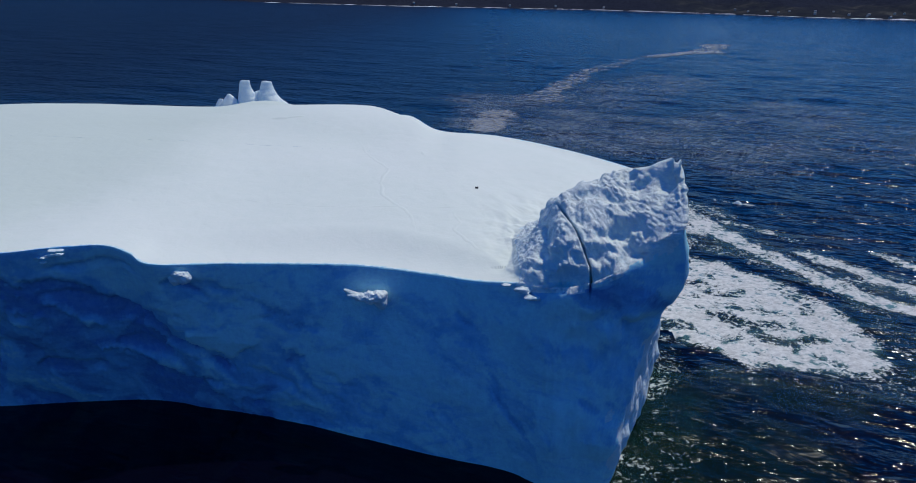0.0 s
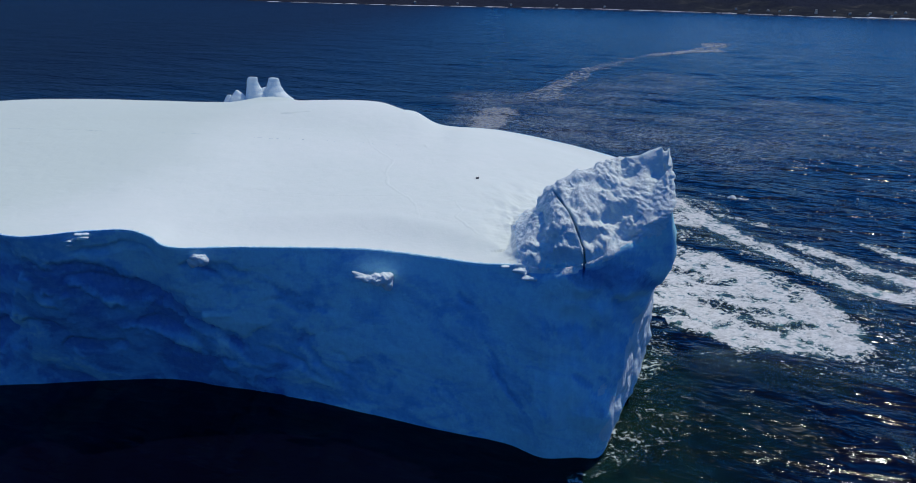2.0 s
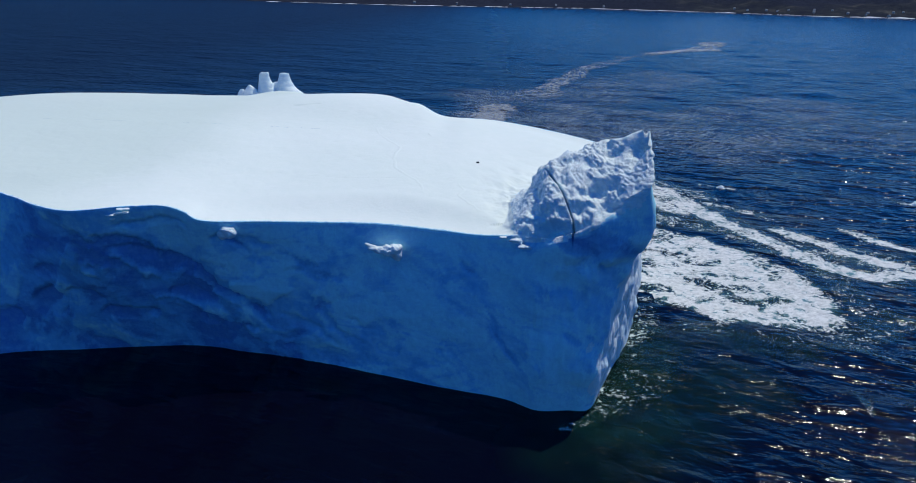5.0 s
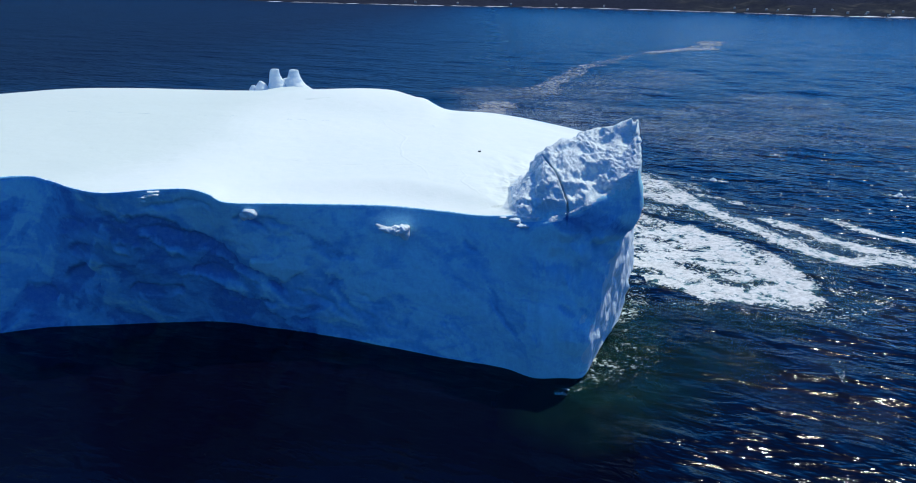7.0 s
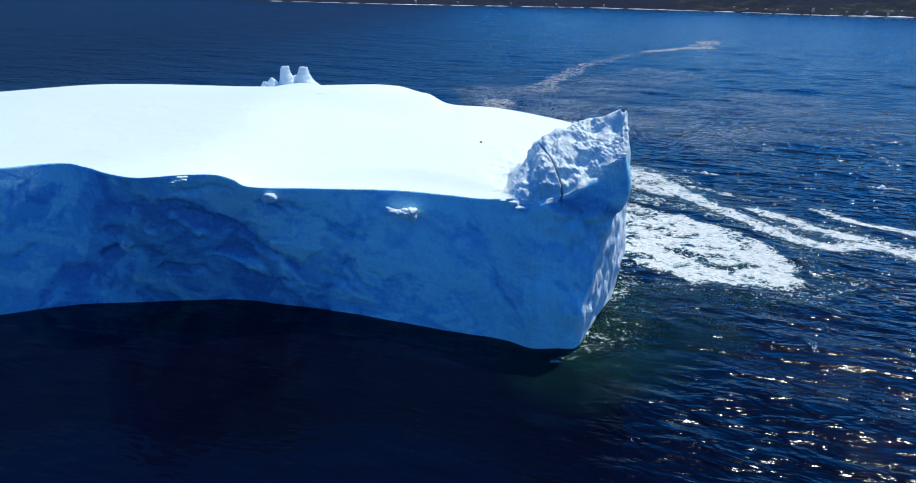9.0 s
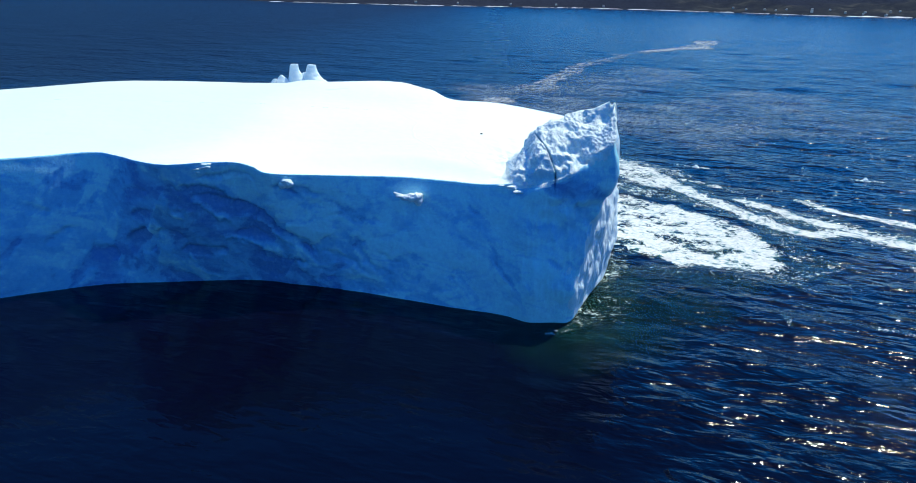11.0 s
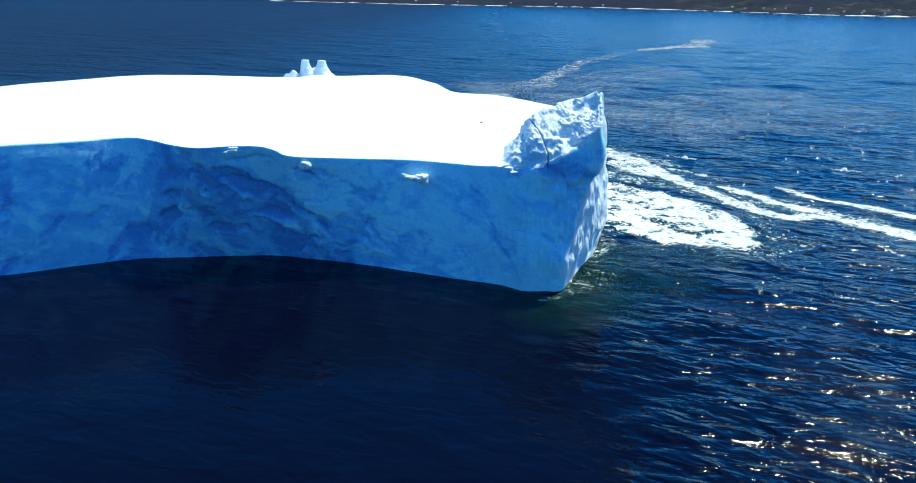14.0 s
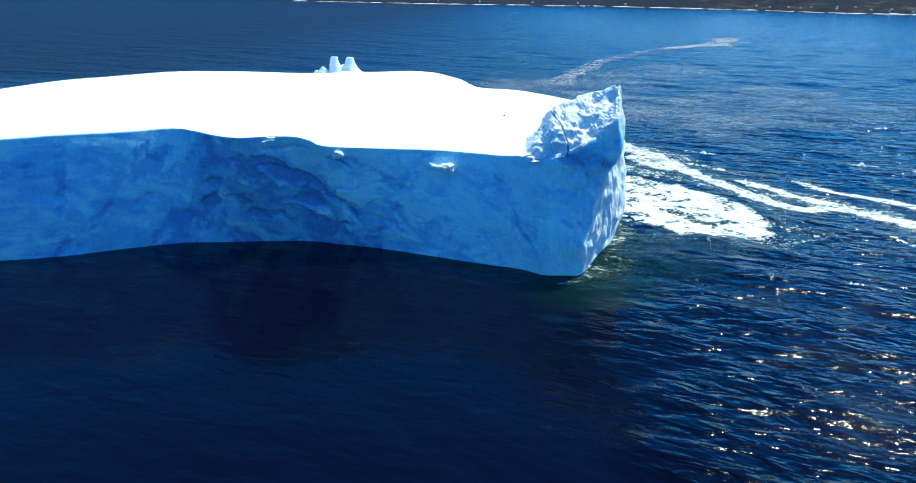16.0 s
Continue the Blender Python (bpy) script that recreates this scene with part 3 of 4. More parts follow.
def iceberg_body():
    n = len(BASE)
    # finer columns along the head, fine along the seen faces, coarse at the back
    marks = [(0, 2, 5), (2, 16, 34), (16, 22, 70), (22, 25, 26), (25, 30, 16), (30, n, 8)]
    par = np.concatenate([np.linspace(a, b, int((b - a) * k), endpoint=False) for a, b, k in marks])
    B, W = closed_spline(BRIM + BRIM_BACK, par), closed_spline(BASE, par)
    nu = len(par)
    # face: brim down to below the water
    nf = 84
    v = np.linspace(0, 1, nf)
    zt = B[:, 2:3] * (1 - v) - 4.0 * v
    k = np.clip((B[:, 2:3] - zt) / B[:, 2:3], 0, 1.15)
    east = smooth(18.2, 20.5, par) * (1 - smooth(25, 27, par))
    kk = k ** (1 - 0.42 * east[:, None])  # the calved side drops steeply below the head
    xy = B[:, None, :2] * (1 - kk[..., None]) + W[:, None, :2] * kk[..., None]
    tang = np.roll(B[:, :2], -2, 0) - np.roll(B[:, :2], 2, 0)
    outw = np.stack([tang[:, 1], -tang[:, 0]], 1)
    outw /= np.linalg.norm(outw, axis=1)[:, None]
    belly = 0.9 * np.sin(np.pi * np.clip(k, 0, 1)) * (1 - east)[:, None]
    xy = xy + outw[:, None, :] * belly[..., None]
    # the cliff is undercut below the head
    brow = np.interp(zt, [6, 14, 20, 23.5, 25.5, 27], [0, 0.5, 1.2, 1.3, 0.3, 0]) * (smooth(16.6, 17.6, par) * (1 - smooth(19.2, 20.0, par)))[:, None]
    xy = xy - outw[:, None, :] * brow[..., None]
    # the head juts out over the calved side
    jut = smooth(17.9, 19.7, par) * (1 - 0.5 * smooth(20.2, 21.2, par)) * (1 - smooth(24, 26, par))
    jaw = np.interp(zt, [0, 14, 22, 23.6, 25, 27, 29, 32, 35.5, 42], [0.0, 0.2, 0.4, 0.8, 2.3, 3.0, 3.1, 2.3, 0.6, 0.0]) * jut[:, None]
    xy[..., 0] += jaw
    face = np.concatenate([xy, zt[..., None]], -1)
    # top: brim inwards to a spine
    steps = np.concatenate([np.linspace(0.2, 14, 56), np.linspace(14, 40, 50)[1:], 40 + 64 * np.linspace(0, 1, 34)[1:] ** 1.2])
    T = np.stack([np.clip(B[:, 0], -125, -12), np.full(nu, 128.0)], 1)
    dirv = T - B[:, :2]
    dist = np.linalg.norm(dirv, axis=1)
    # metric steps near the brim, then stretched to reach the spine
    far = 14 + (np.maximum(dist[:, None] - 14, 1)) * ((steps[None, :] - 14) / (steps[-1] - 14)).clip(0, 1)
    s = np.where(steps[None, :] < 14, steps[None, :], far)
    s = np.minimum(s, dist[:, None])
    txy = B[:, None, :2] + (dirv / dist[:, None])[:, None, :] * s[..., None]
    H = top_height(txy[..., 0], txy[..., 1])
    onhead = (smooth(15.6, 16.8, par) * (1 - smooth(22, 24, par)))[:, None]
    blend = smooth(0, 1, s / (10.0 - 9.1 * onhead))
    tz = B[:, 2:3] * (1 - blend) + H * blend
    top = np.concatenate([txy, tz[..., None]], -1)
    P = np.concatenate([face[:, ::-1], top], 1)  # from the sea up and inwards
    nv = P.shape[1]
    # normals on the grid
    du = np.roll(P, -1, 0) - np.roll(P, 1, 0)
    dv = np.gradient(P, axis=1)
    N = np.cross(du, dv)
    N /= np.maximum(np.linalg.norm(N, axis=2, keepdims=True), 1e-9)
    flatP = P.reshape(-1, 3)
    x, y, z = flatP.T
    is_top = np.concatenate([np.zeros((nu, nf)), np.ones((nu, nv - nf))], 1).ravel()
    into = np.concatenate([np.zeros((nu, nf)), s], 1).ravel()
    head = smooth(2.5, 7, x) * (1 - smooth(26, 30, x)) * (1 - smooth(90, 97, y)) * np.where(is_top > 0, 1, 0.9 * (1 - smooth(0.2, 1.6, np.repeat(B[:, 2], nv) - z + 1.1 * fbm(flatP, 4, 2, seed=31))))
    facew = (1 - is_top) * (1 - head)
    plate = is_top * (1 - head)
    depth = np.maximum(0, np.repeat(B[:, 2], nv) - z)
    warp = np.stack([fbm(flatP, 9, 2, 0.5, 3), fbm(flatP, 9, 2, 0.5, 4), fbm(flatP, 9, 2, 0.5, 5)], 1)
    # old melt flutes: falling to the east on most of the cliff, steeper and to the west at its far end
    falling = np.stack([0.42 * (0.88 * x - 0.47 * z), y * 0.4, 0.47 * x + 0.88 * z], 1) + 1.5 * warp
    rising = np.stack([0.40 * (0.55 * x + 0.83 * z), y * 0.4, -0.83 * x + 0.55 * z], 1) + 1.5 * warp
    westward = 1 - smooth(-72, -58, x + 4 * warp[:, 0])
    hollow = scallops(falling, 6.0, 5) + 0.6 * scallops(falling, 2.7, 6)
    hollow = hollow + westward * (scallops(rising, 6.0, 5) + 0.6 * scallops(rising, 2.7, 6) - hollow)
    quiet = 0.55 + 0.45 * smooth(-0.25, 0.25, fbm(flatP, 22, 2, 0.5, 9))
    scarred = 0.30 + 0.70 * np.exp(-((x + 42 + 1.3 * (z - 12)) / 22) ** 2)
    shape = quiet * scarred * (0.65 * (hollow - 0.9)) + 0.45 * fbm(falling, 14, 2, 0.5, 7) + 0.07 * fbm(flatP, 1.3, 3, 0.55, 8)
    # frost, with relief shade painted into it, lies in slanting patches: thin over the old scar in the middle, thick
    # towards the head
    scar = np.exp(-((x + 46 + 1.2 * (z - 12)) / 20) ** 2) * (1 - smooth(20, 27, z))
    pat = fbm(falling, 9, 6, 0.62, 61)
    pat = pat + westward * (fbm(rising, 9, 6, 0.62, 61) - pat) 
    # hollows are darkened and ridges paled in the colour, as shade would
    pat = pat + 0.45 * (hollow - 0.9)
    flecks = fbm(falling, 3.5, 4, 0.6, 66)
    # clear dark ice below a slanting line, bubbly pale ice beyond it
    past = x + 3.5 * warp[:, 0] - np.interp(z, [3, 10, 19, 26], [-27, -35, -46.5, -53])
    # the -0.45 term paints shade below the head into the colour
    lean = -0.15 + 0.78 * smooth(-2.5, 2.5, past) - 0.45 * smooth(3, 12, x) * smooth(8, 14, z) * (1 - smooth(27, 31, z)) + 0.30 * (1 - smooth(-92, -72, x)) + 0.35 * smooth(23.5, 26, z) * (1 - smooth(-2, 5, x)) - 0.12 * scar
    frost_shade = 0.5 * smooth(-0.16, 0.16, pat + lean) + 0.28 * smooth(-0.5, 0.6, fbm(falling, 30, 2, 0.5, 63) + lean) + 0.22 * smooth(0.0, 0.12, flecks + 0.5 * lean - 0.05)
    # slabs that broke away leave flat steps with sharp lips
    slab = np.stack([0.62 * (x + 2.6 * warp[:, 0]) + 0.25 * z, 0.2 * y, z + 2.6 * warp[:, 2] - 0.3 * x], 1)
    steps_ = cell_value(slab, 4.6, 91) + 0.5 * cell_value(slab + 3.1 * warp, 2.1, 92)
    spalled = np.exp(-((x + 36 + 0.9 * (z - 12)) / 24) ** 2) * (1 - smooth(17, 25, z + 3 * warp[:, 1]))
    shape = shape + spalled * 0.5 * (steps_ - 0.75)
    # recessed steps get shade painted into the ice colour
    step_shade = spalled * (steps_ - 0.75)
    ragged_x, ragged_z = 1.1 * warp[:, 0] + 0.5 * fbm(flatP, 2.2, 3, 0.6, 95), 1.1 * warp[:, 2] + 0.4 * fbm(flatP, 1.7, 3, 0.6, 96)
    for a, b, ra, rb, tilt, deep in NICHES:
        u, w = x - a + ragged_x, z - b + ragged_z
        ct, st = math.cos(radians(tilt)), math.sin(radians(tilt))
        u, w = (u * ct + w * st) / ra, (w * ct - u * st) / rb
        r = np.hypot(u, w)
        hole = (1 - smooth(0.80 - 0.45 * smooth(0.2, -0.8, w), 1.0, r)) * (0.35 + 0.65 * smooth(-1, 0.7, w))
        shape = shape - 0.6 * deep * hole
        # niches are painted darker, as shaded recesses
        step_shade = step_shade - 0.45 * deep * hole
    shape = shape - 0.6 * scarred * (1 - smooth(-0.09, 0.11, pat + lean))
    shape = shape * (1 - 0.7 * westward * smooth(14, 22, z))
    disp = facew * shape * smooth(-2, 3, z) * (0.12 + 0.88 * smooth(0.3, 3.5, depth))
    # the fresh east face: fluted from top to bottom
    par_v = np.repeat(par, nv)
    fresh = (1 - is_top) * smooth(18.7, 19.3, par_v) * (1 - smooth(25.5, 27, par_v)) * (1 - smooth(21, 26, z)) * smooth(0, 2, z)
    flutes = np.stack([x, y, z * 0.28], 1)
    chunks = np.stack([x, y, z * 0.55 + 0.3 * y], 1) + 0.8 * warp
    disp += fresh * (1.3 * (0.62 - scallops(chunks, 4.2, 27)) + 0.7 * (0.6 - scallops(chunks, 1.9, 29)) + 0.3 * fbm(flutes, 2.6, 3, 0.55, 25))
    # weathered columns on the front below the head
    columns = (1 - is_top) * smooth(4, 10, x) * (1 - smooth(18.6, 19.2, par_v)) * smooth(3, 9, z) * smooth(2, 6, depth)
    disp += columns * (0.8 * fbm(flutes + 0.6 * warp, 3.4, 3, 0.5, 37) + 1.1 * (0.6 - scallops(np.stack([x, y, 0.6 * z], 1) + warp, 3.0, 38)))
    # crumbled crust on the head: heaped lumps, with smoother hollows between
    lumps = 0.8 * (0.55 - scallops(flatP + 0.6 * warp, 1.9, 11)) + 0.7 * (0.55 - scallops(flatP + 0.25 * warp, 1.15, 12)) + 0.5 * (0.55 - scallops(flatP, 0.55, 13))
    rubble = 0.35 + 0.65 * smooth(-0.35, 0.25, fbm(flatP, 5, 2, 0.5, 15))
    pits = -0.6 * smooth(0.2, 0.6, fbm(flatP, 5.0, 2, 0.4, 19))
    bowls = sum(-d * np.exp(-(((x - a) / ra) ** 2 + ((y - b) / rb) ** 2) ** 1.5) for a, b, ra, rb, d in HOLLOWS)
    cap = np.exp(-((x - 22.8) / 2.2) ** 2 - ((y - 84.5) / 4.0) ** 2)
    disp += head * ((1 - 0.85 * cap) * (0.75 * rubble * lumps + pits + 0.45 * fbm(flatP, 7, 2, 0.4, 20) + 0.10 * fbm(flatP, 0.6, 2, 0.5, 14)) + bowls * is_top - 0.1)
    near_brim = np.where(is_top > 0, 1 - smooth(1.5, 5.0, into), 1 - smooth(2.0, 7.0, depth)) * smooth(3, 7, x) * (1 - smooth(17, 20.5, x)) * (1 - smooth(84, 88, y)) * np.where(is_top > 0, 1, 0.15)
    disp += near_brim * (0.9 * fbm(flatP, 4.6, 3, 0.5, 24) - 0.35)
    disp += plate * smooth(2, 20, into) * (0.30 * fbm(flatP, 26, 2, 0.5, 21) + 0.03 * fbm(flatP, 3.0, 2, 0.5, 22))
    rough_drift = plate * np.exp(-((x - 6.0) / 5.5) ** 2 - ((y - 97) / 12) ** 2)
    disp += rough_drift * (0.6 * fbm(flatP, 3.4, 3, 0.4, 23))
    # broken crust on the back of the head, where it runs out into the snow
    flank = is_top * np.exp(-((x - 8.2) / 3.4) ** 2 - ((y - 93) / 6.0) ** 2)
    broken = fbm(flatP, 2.4, 3, 0.5, 28)
    disp += flank * (0.7 * broken + 0.6 * (0.55 - scallops(flatP, 1.3, 30)))
    # the open crack through the head
    in_crack = np.exp(-((x - crack_x(y)) / 0.10) ** 2) * smooth(26.2, 28.5, z) * (1 - smooth(83, 85, y)) * smooth(72, 73, y)
    disp -= 1.8 * in_crack
    Q = flatP + N.reshape(-1, 3) * disp[:, None]
    faces = grid_faces(nu, nv, wrap=True)
    me = mesh_of("iceberg_body", Q, faces)
    # crusted snow lies on the plateau; the faces and the head are bare ice
    snowy = (plate > 0.55) & (into > 0.25)
    snowy &= ~(flank + 0.35 * broken > 0.62)
    fmat = (snowy[faces].mean(1) > 0.5).astype(np.int32)
    par_all = np.repeat(par, nv) + 0.5 * fbm(flatP, 3.0, 3, 0.5, 33)
    # white calved ice; its jagged edge paints in the outline of the sunlit patch
    calved_lit = (1 - is_top) * (par_all + 0.5 * fbm(flutes, 2.6, 2, 0.5, 36) > np.interp(z, [0, 4, 16, 20, 24], [19.3, 18.9, 18.9, 19.5, 20.2])) * (par_all < 27) * (z < 24.5 + 1.5 * fbm(flatP, 4.0, 2, 0.5, 34))
    fmat[calved_lit[faces].mean(1) > 0.5] = 2
    # the sunlit strip east of the head is painted whiter as well
    crown = ((head > np.where(is_top > 0.5, 0.4, 0.3)) | (flank > 0.3) | ((par_v > 20.8) & (z > 23) & (is_top < 0.5))) & (calved_lit < 0.5) & ~snowy
    fmat[(crown[faces].mean(1) > 0.5) & (fmat == 0)] = 3
    at = me.attributes.new("frost_shade", "FLOAT", "POINT")
    at.data.foreach_set("value", (frost_shade + 0.6 * step_shade).astype(np.float32))
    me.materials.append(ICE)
    me.materials.append(SNOW)
    me.materials.append(PALE_ICE)
    me.materials.append(HEAD_ICE)
    me.polygons.foreach_set("material_index", fmat)
    return me


def lump_mesh(name, rings, seed, amp=0.18, sides=28):
    """A closed lump from rings (x, y, z, radius along x, radius along y), roughened."""
    a = np.linspace(0, 2 * np.pi, sides, endpoint=False)
    t = np.linspace(0, len(rings) - 1, len(rings) * 6 - 5)
    R = np.stack([np.interp(t, range(len(rings)), [r[k] for r in rings]) for k in range(5)], 1)
    V = np.stack([R[None, :, 0] + R[None, :, 3] * np.cos(a)[:, None], R[None, :, 1] + R[None, :, 4] * np.sin(a)[:, None], np.repeat(R[None, :, 2], sides, 0)], -1)
    C = np.stack([R[:, 0], R[:, 1], R[:, 2]], -1)[None]
    flat = V.reshape(-1, 3)
    size = max(max(r[3] for r in rings), 0.05)
    k = 1 + amp * (fbm(flat, size * 0.9, 3, 0.55, seed) + 0.5 * fbm(flat, size * 0.3, 2, 0.5, seed + 7)).reshape(V.shape[:2])
    V = C + (V - C) * k[..., None]
    V[..., 2] += 0.15 * size * amp * 3 * fbm(flat, size * 0.7, 2, 0.5, seed + 3).reshape(V.shape[:2])
    faces = grid_faces(sides, len(t), wrap=True)
    nv = len(t)
    verts = np.concatenate([V.reshape(-1, 3), C[0, -1:] + [0, 0, 0.02], C[0, :1]])
    i = np.arange(sides) * nv
    j = np.roll(i, -1)
    cap_t = np.stack([i + nv - 1, j + nv - 1, np.full(sides, sides * nv), np.full(sides, sides * nv)], 1)
    cap_b = np.stack([j, i, np.full(sides, sides * nv + 1), np.full(sides, sides * nv + 1)], 1)
    bm = bmesh.new()
    vs = [bm.verts.new(p) for p in verts]
    for f in faces:
        bm.faces.new([vs[q] for q in f])
    for f in np.concatenate([cap_t, cap_b]):
        bm.faces.new([vs[q] for q in f[:3]])
    for f in bm.faces:
        f.smooth = True
    bm.normal_update()
    return bm


iceberg = tagged(new("iceberg"), "large tabular iceberg with snow-covered top and blue shaded cliffs", "iceberg")
iceberg.location = (-40, 110, 0)
bpy.context.view_layer.update()


def berg_part(name, me, material, label=""):
    ob = part(name, me, material, iceberg, label)
    ob.matrix_parent_inverse = Matrix.Translation((40, -110, 0))
    return ob


_me = iceberg_body()
body = new("ice_body", _me)
body.parent = iceberg
body.matrix_parent_inverse = Matrix.Translation((40, -110, 0))
tagged(body, "smooth white plateau above blue scalloped ice cliff")

# pinnacles at the far edge
PINNACLES = [
    [(-63.6, 186, 29.5, 3.8, 2.6), (-63.9, 186, 32.0, 2.9, 2.0), (-64.4, 186, 33.6, 2.2, 1.5), (-64.7, 186, 35.0, 1.75, 1.15), (-64.8, 186, 36.1, 1.5, 0.95), (-64.7, 186, 36.8, 1.35, 0.85), (-64.6, 186, 37.05, 1.15, 0.7)],
    [(-57.4, 186.5, 29.0, 6.0, 3.4), (-58.0, 186.5, 31.8, 4.0, 2.5), (-58.9, 186.5, 33.3, 2.6, 1.8), (-59.0, 186.5, 34.8, 1.9, 1.25), (-59.0, 186.5, 36.0, 1.55, 0.95), (-59.0, 186.5, 36.7, 1.4, 0.85), (-59.0, 186.5, 36.95, 1.2, 0.7)],
    [(-62.0, 186.5, 29.5, 4.0, 2.0), (-62.0, 186.5, 32.4, 3.0, 1.4), (-61.6, 186.5, 33.6, 1.9, 0.9), (-61.1, 186.5, 34.3, 0.8, 0.5)],
    [(-68.8, 185, 29.5, 3.6, 2.0), (-68.6, 185, 31.2, 2.5, 1.4), (-68.6, 185, 32.5, 1.3, 0.8), (-68.9, 185, 33.4, 0.35, 0.3)],
    [(-71.5, 185, 29.5, 1.7, 1.0), (-71.4, 185, 31.2, 1.0, 0.7), (-71.2, 185, 32.2, 0.5, 0.4)],
]
for _i, _r in enumerate(PINNACLES):
    berg_part("pinnacle", lump_mesh("pinnacle", _r, 40 + _i, 0.10), PALE_ICE, "wind-carved ice pinnacle at the edge of the plateau" if _i < 2 else "")

# sunlit ledges on the shaded cliff: crumbled lumps (x, y, z, radii) frozen together
LEDGES = [
    [(5.0, 77.3, 26.2, 1.3, 0.5, 0.32), (6.2, 76.3, 25.6, 1.1, 0.5, 0.28)],
    [(3.0, 78.9, 26.1, 0.6, 0.4, 0.15)],
    [(-17.6, 82.8, 22.9, 0.5, 0.4, 0.25), (-16.6, 82.5, 22.3, 1.0, 0.6, 0.35), (-15.4, 82.3, 22.2, 1.2, 0.9, 0.6), (-14.4, 82.2, 22.2, 1.2, 0.9, 0.8), (-13.4, 82.3, 22.3, 1.0, 0.8, 0.9), (-12.8, 82.5, 22.4, 0.6, 0.6, 0.8), (-12.9, 82.4, 21.5, 0.6, 0.6, 0.8), (-13.0, 82.5, 20.9, 0.5, 0.5, 0.5)],
    [(-39.3, 80.9, 24.6, 0.9, 0.8, 0.9), (-38.3, 80.9, 24.7, 1.0, 0.8, 0.9), (-38.8, 80.8, 25.2, 1.0, 0.8, 0.6), (-38.0, 80.9, 25.0, 0.6, 0.6, 0.5)],
    [(-55.6, 79.1, 27.5, 0.6, 0.5, 0.12), (-54.9, 79.1, 27.55, 0.6, 0.5, 0.14)],
    [(-54.2, 79.35, 27.75, 0.8, 0.5, 0.13), (-53.2, 79.35, 27.85, 0.6, 0.5, 0.12)],
    [(-55, 78.8, 26.95, 0.4, 0.4, 0.14)],
    [(-53.6, 79.0, 28.5, 0.7, 0.5, 0.12), (-52.8, 79.1, 28.55, 0.5, 0.4, 0.1)],
]


def crumbled(lumps, seed):
    """One mass: seen from its middle, each way runs out to the furthest lump on it."""
    bm = bmesh.new()
    made = bmesh.ops.create_icosphere(bm, subdivisions=5, radius=1.0)["verts"]
    d = np.array([q.co[:] for q in made])
    L = np.array(lumps)
    mid = L[:, :3].mean(0)
    reach = np.full(len(d), 0.12)
    for row in L:
        a, o = d / row[3:], (mid - row[:3]) / row[3:]
        qa, qb, qc = (a * a).sum(1), (a * o).sum(1), (o * o).sum() - 1
        root = qb * qb - qa * qc
        reach = np.maximum(reach, np.where(root > 0, (-qb + np.sqrt(np.maximum(root, 0))) / qa, 0))
    v = d * reach[:, None]
    v = v + d * (0.22 * fbm(v + seed, 0.7, 4, 0.6, seed) + 0.22 * (0.5 - scallops(v + seed, 0.5, seed)))[:, None] * np.minimum(reach, 0.8)[:, None]
    for q, w in zip(made, v + mid):
        q.co = w
    for f in bm.faces:
        f.smooth = True
    return bm


for _i, _r in enumerate(LEDGES):
    berg_part("ledge", crumbled(_r, 60 + _i), PALE_ICE, "snow-dusted ledge on the ice cliff")

# thin cracks and creases in the snow, each with a low drifted lip
_tree = BVHTree.FromPolygons([v.co[:] for v in _me.vertices], [p.vertices[:] for p in _me.polygons])


def berg_top(x, y):
    hit = _tree.ray_cast(Vector((x, y, 90)), Vector((0, 0, -1)))[0]
    return hit.z if hit else 0.0


def crack_lip(pts, width, height, seed):
    pts = np.array(pts, float)
    n = 160
    t = np.linspace(0, len(pts) - 1, n)
    x, y = np.interp(t, range(len(pts)), pts[:, 0]), np.interp(t, range(len(pts)), pts[:, 1])
    q = np.stack([x, y, 0 * x], 1)
    y = y + 0.5 * fbm(q, 6, 3, 0.5, seed)
    x = x + 0.3 * fbm(q, 3, 3, 0.5, seed + 2)
    k = np.clip(0.55 + 0.6 * fbm(q, 4, 2, 0.5, seed + 5), 0.1, 1.2) * np.sin(np.pi * np.linspace(0.03, 0.97, n)) ** 0.5
    tx, ty = np.gradient(x), np.gradient(y)
    ln = np.hypot(tx, ty)
    nx, ny = -ty / ln, tx / ln
    rows = []
    for off, up in ((-1.3, -0.5), (-0.9, 0.1), (-0.3, 1.0), (0.25, 0.8), (0.9, 0.15), (1.3, -0.5)):
        px, py = x + nx * off * width * (0.5 + 0.5 * k), y + ny * off * width * (0.5 + 0.5 * k)
        z = np.array([berg_top(a, b) for a, b in zip(px, py)])
        rows.append(np.stack([px, py, z + up * height * k], 1))
    return mesh_of("crack_lip", np.stack(rows, 1).reshape(-1, 3), grid_faces(n, 6))


berg_part("crack_lip", crack_lip([(-39, 102.8), (-34, 102.4), (-26.5, 101.4), (-18.6, 101.7), (-11.4, 101.8), (-4.3, 102.8), (1.3, 104.8), (4.6, 107.9)], 0.18, 0.055, 201), SNOW, "thin crack line across the snow")
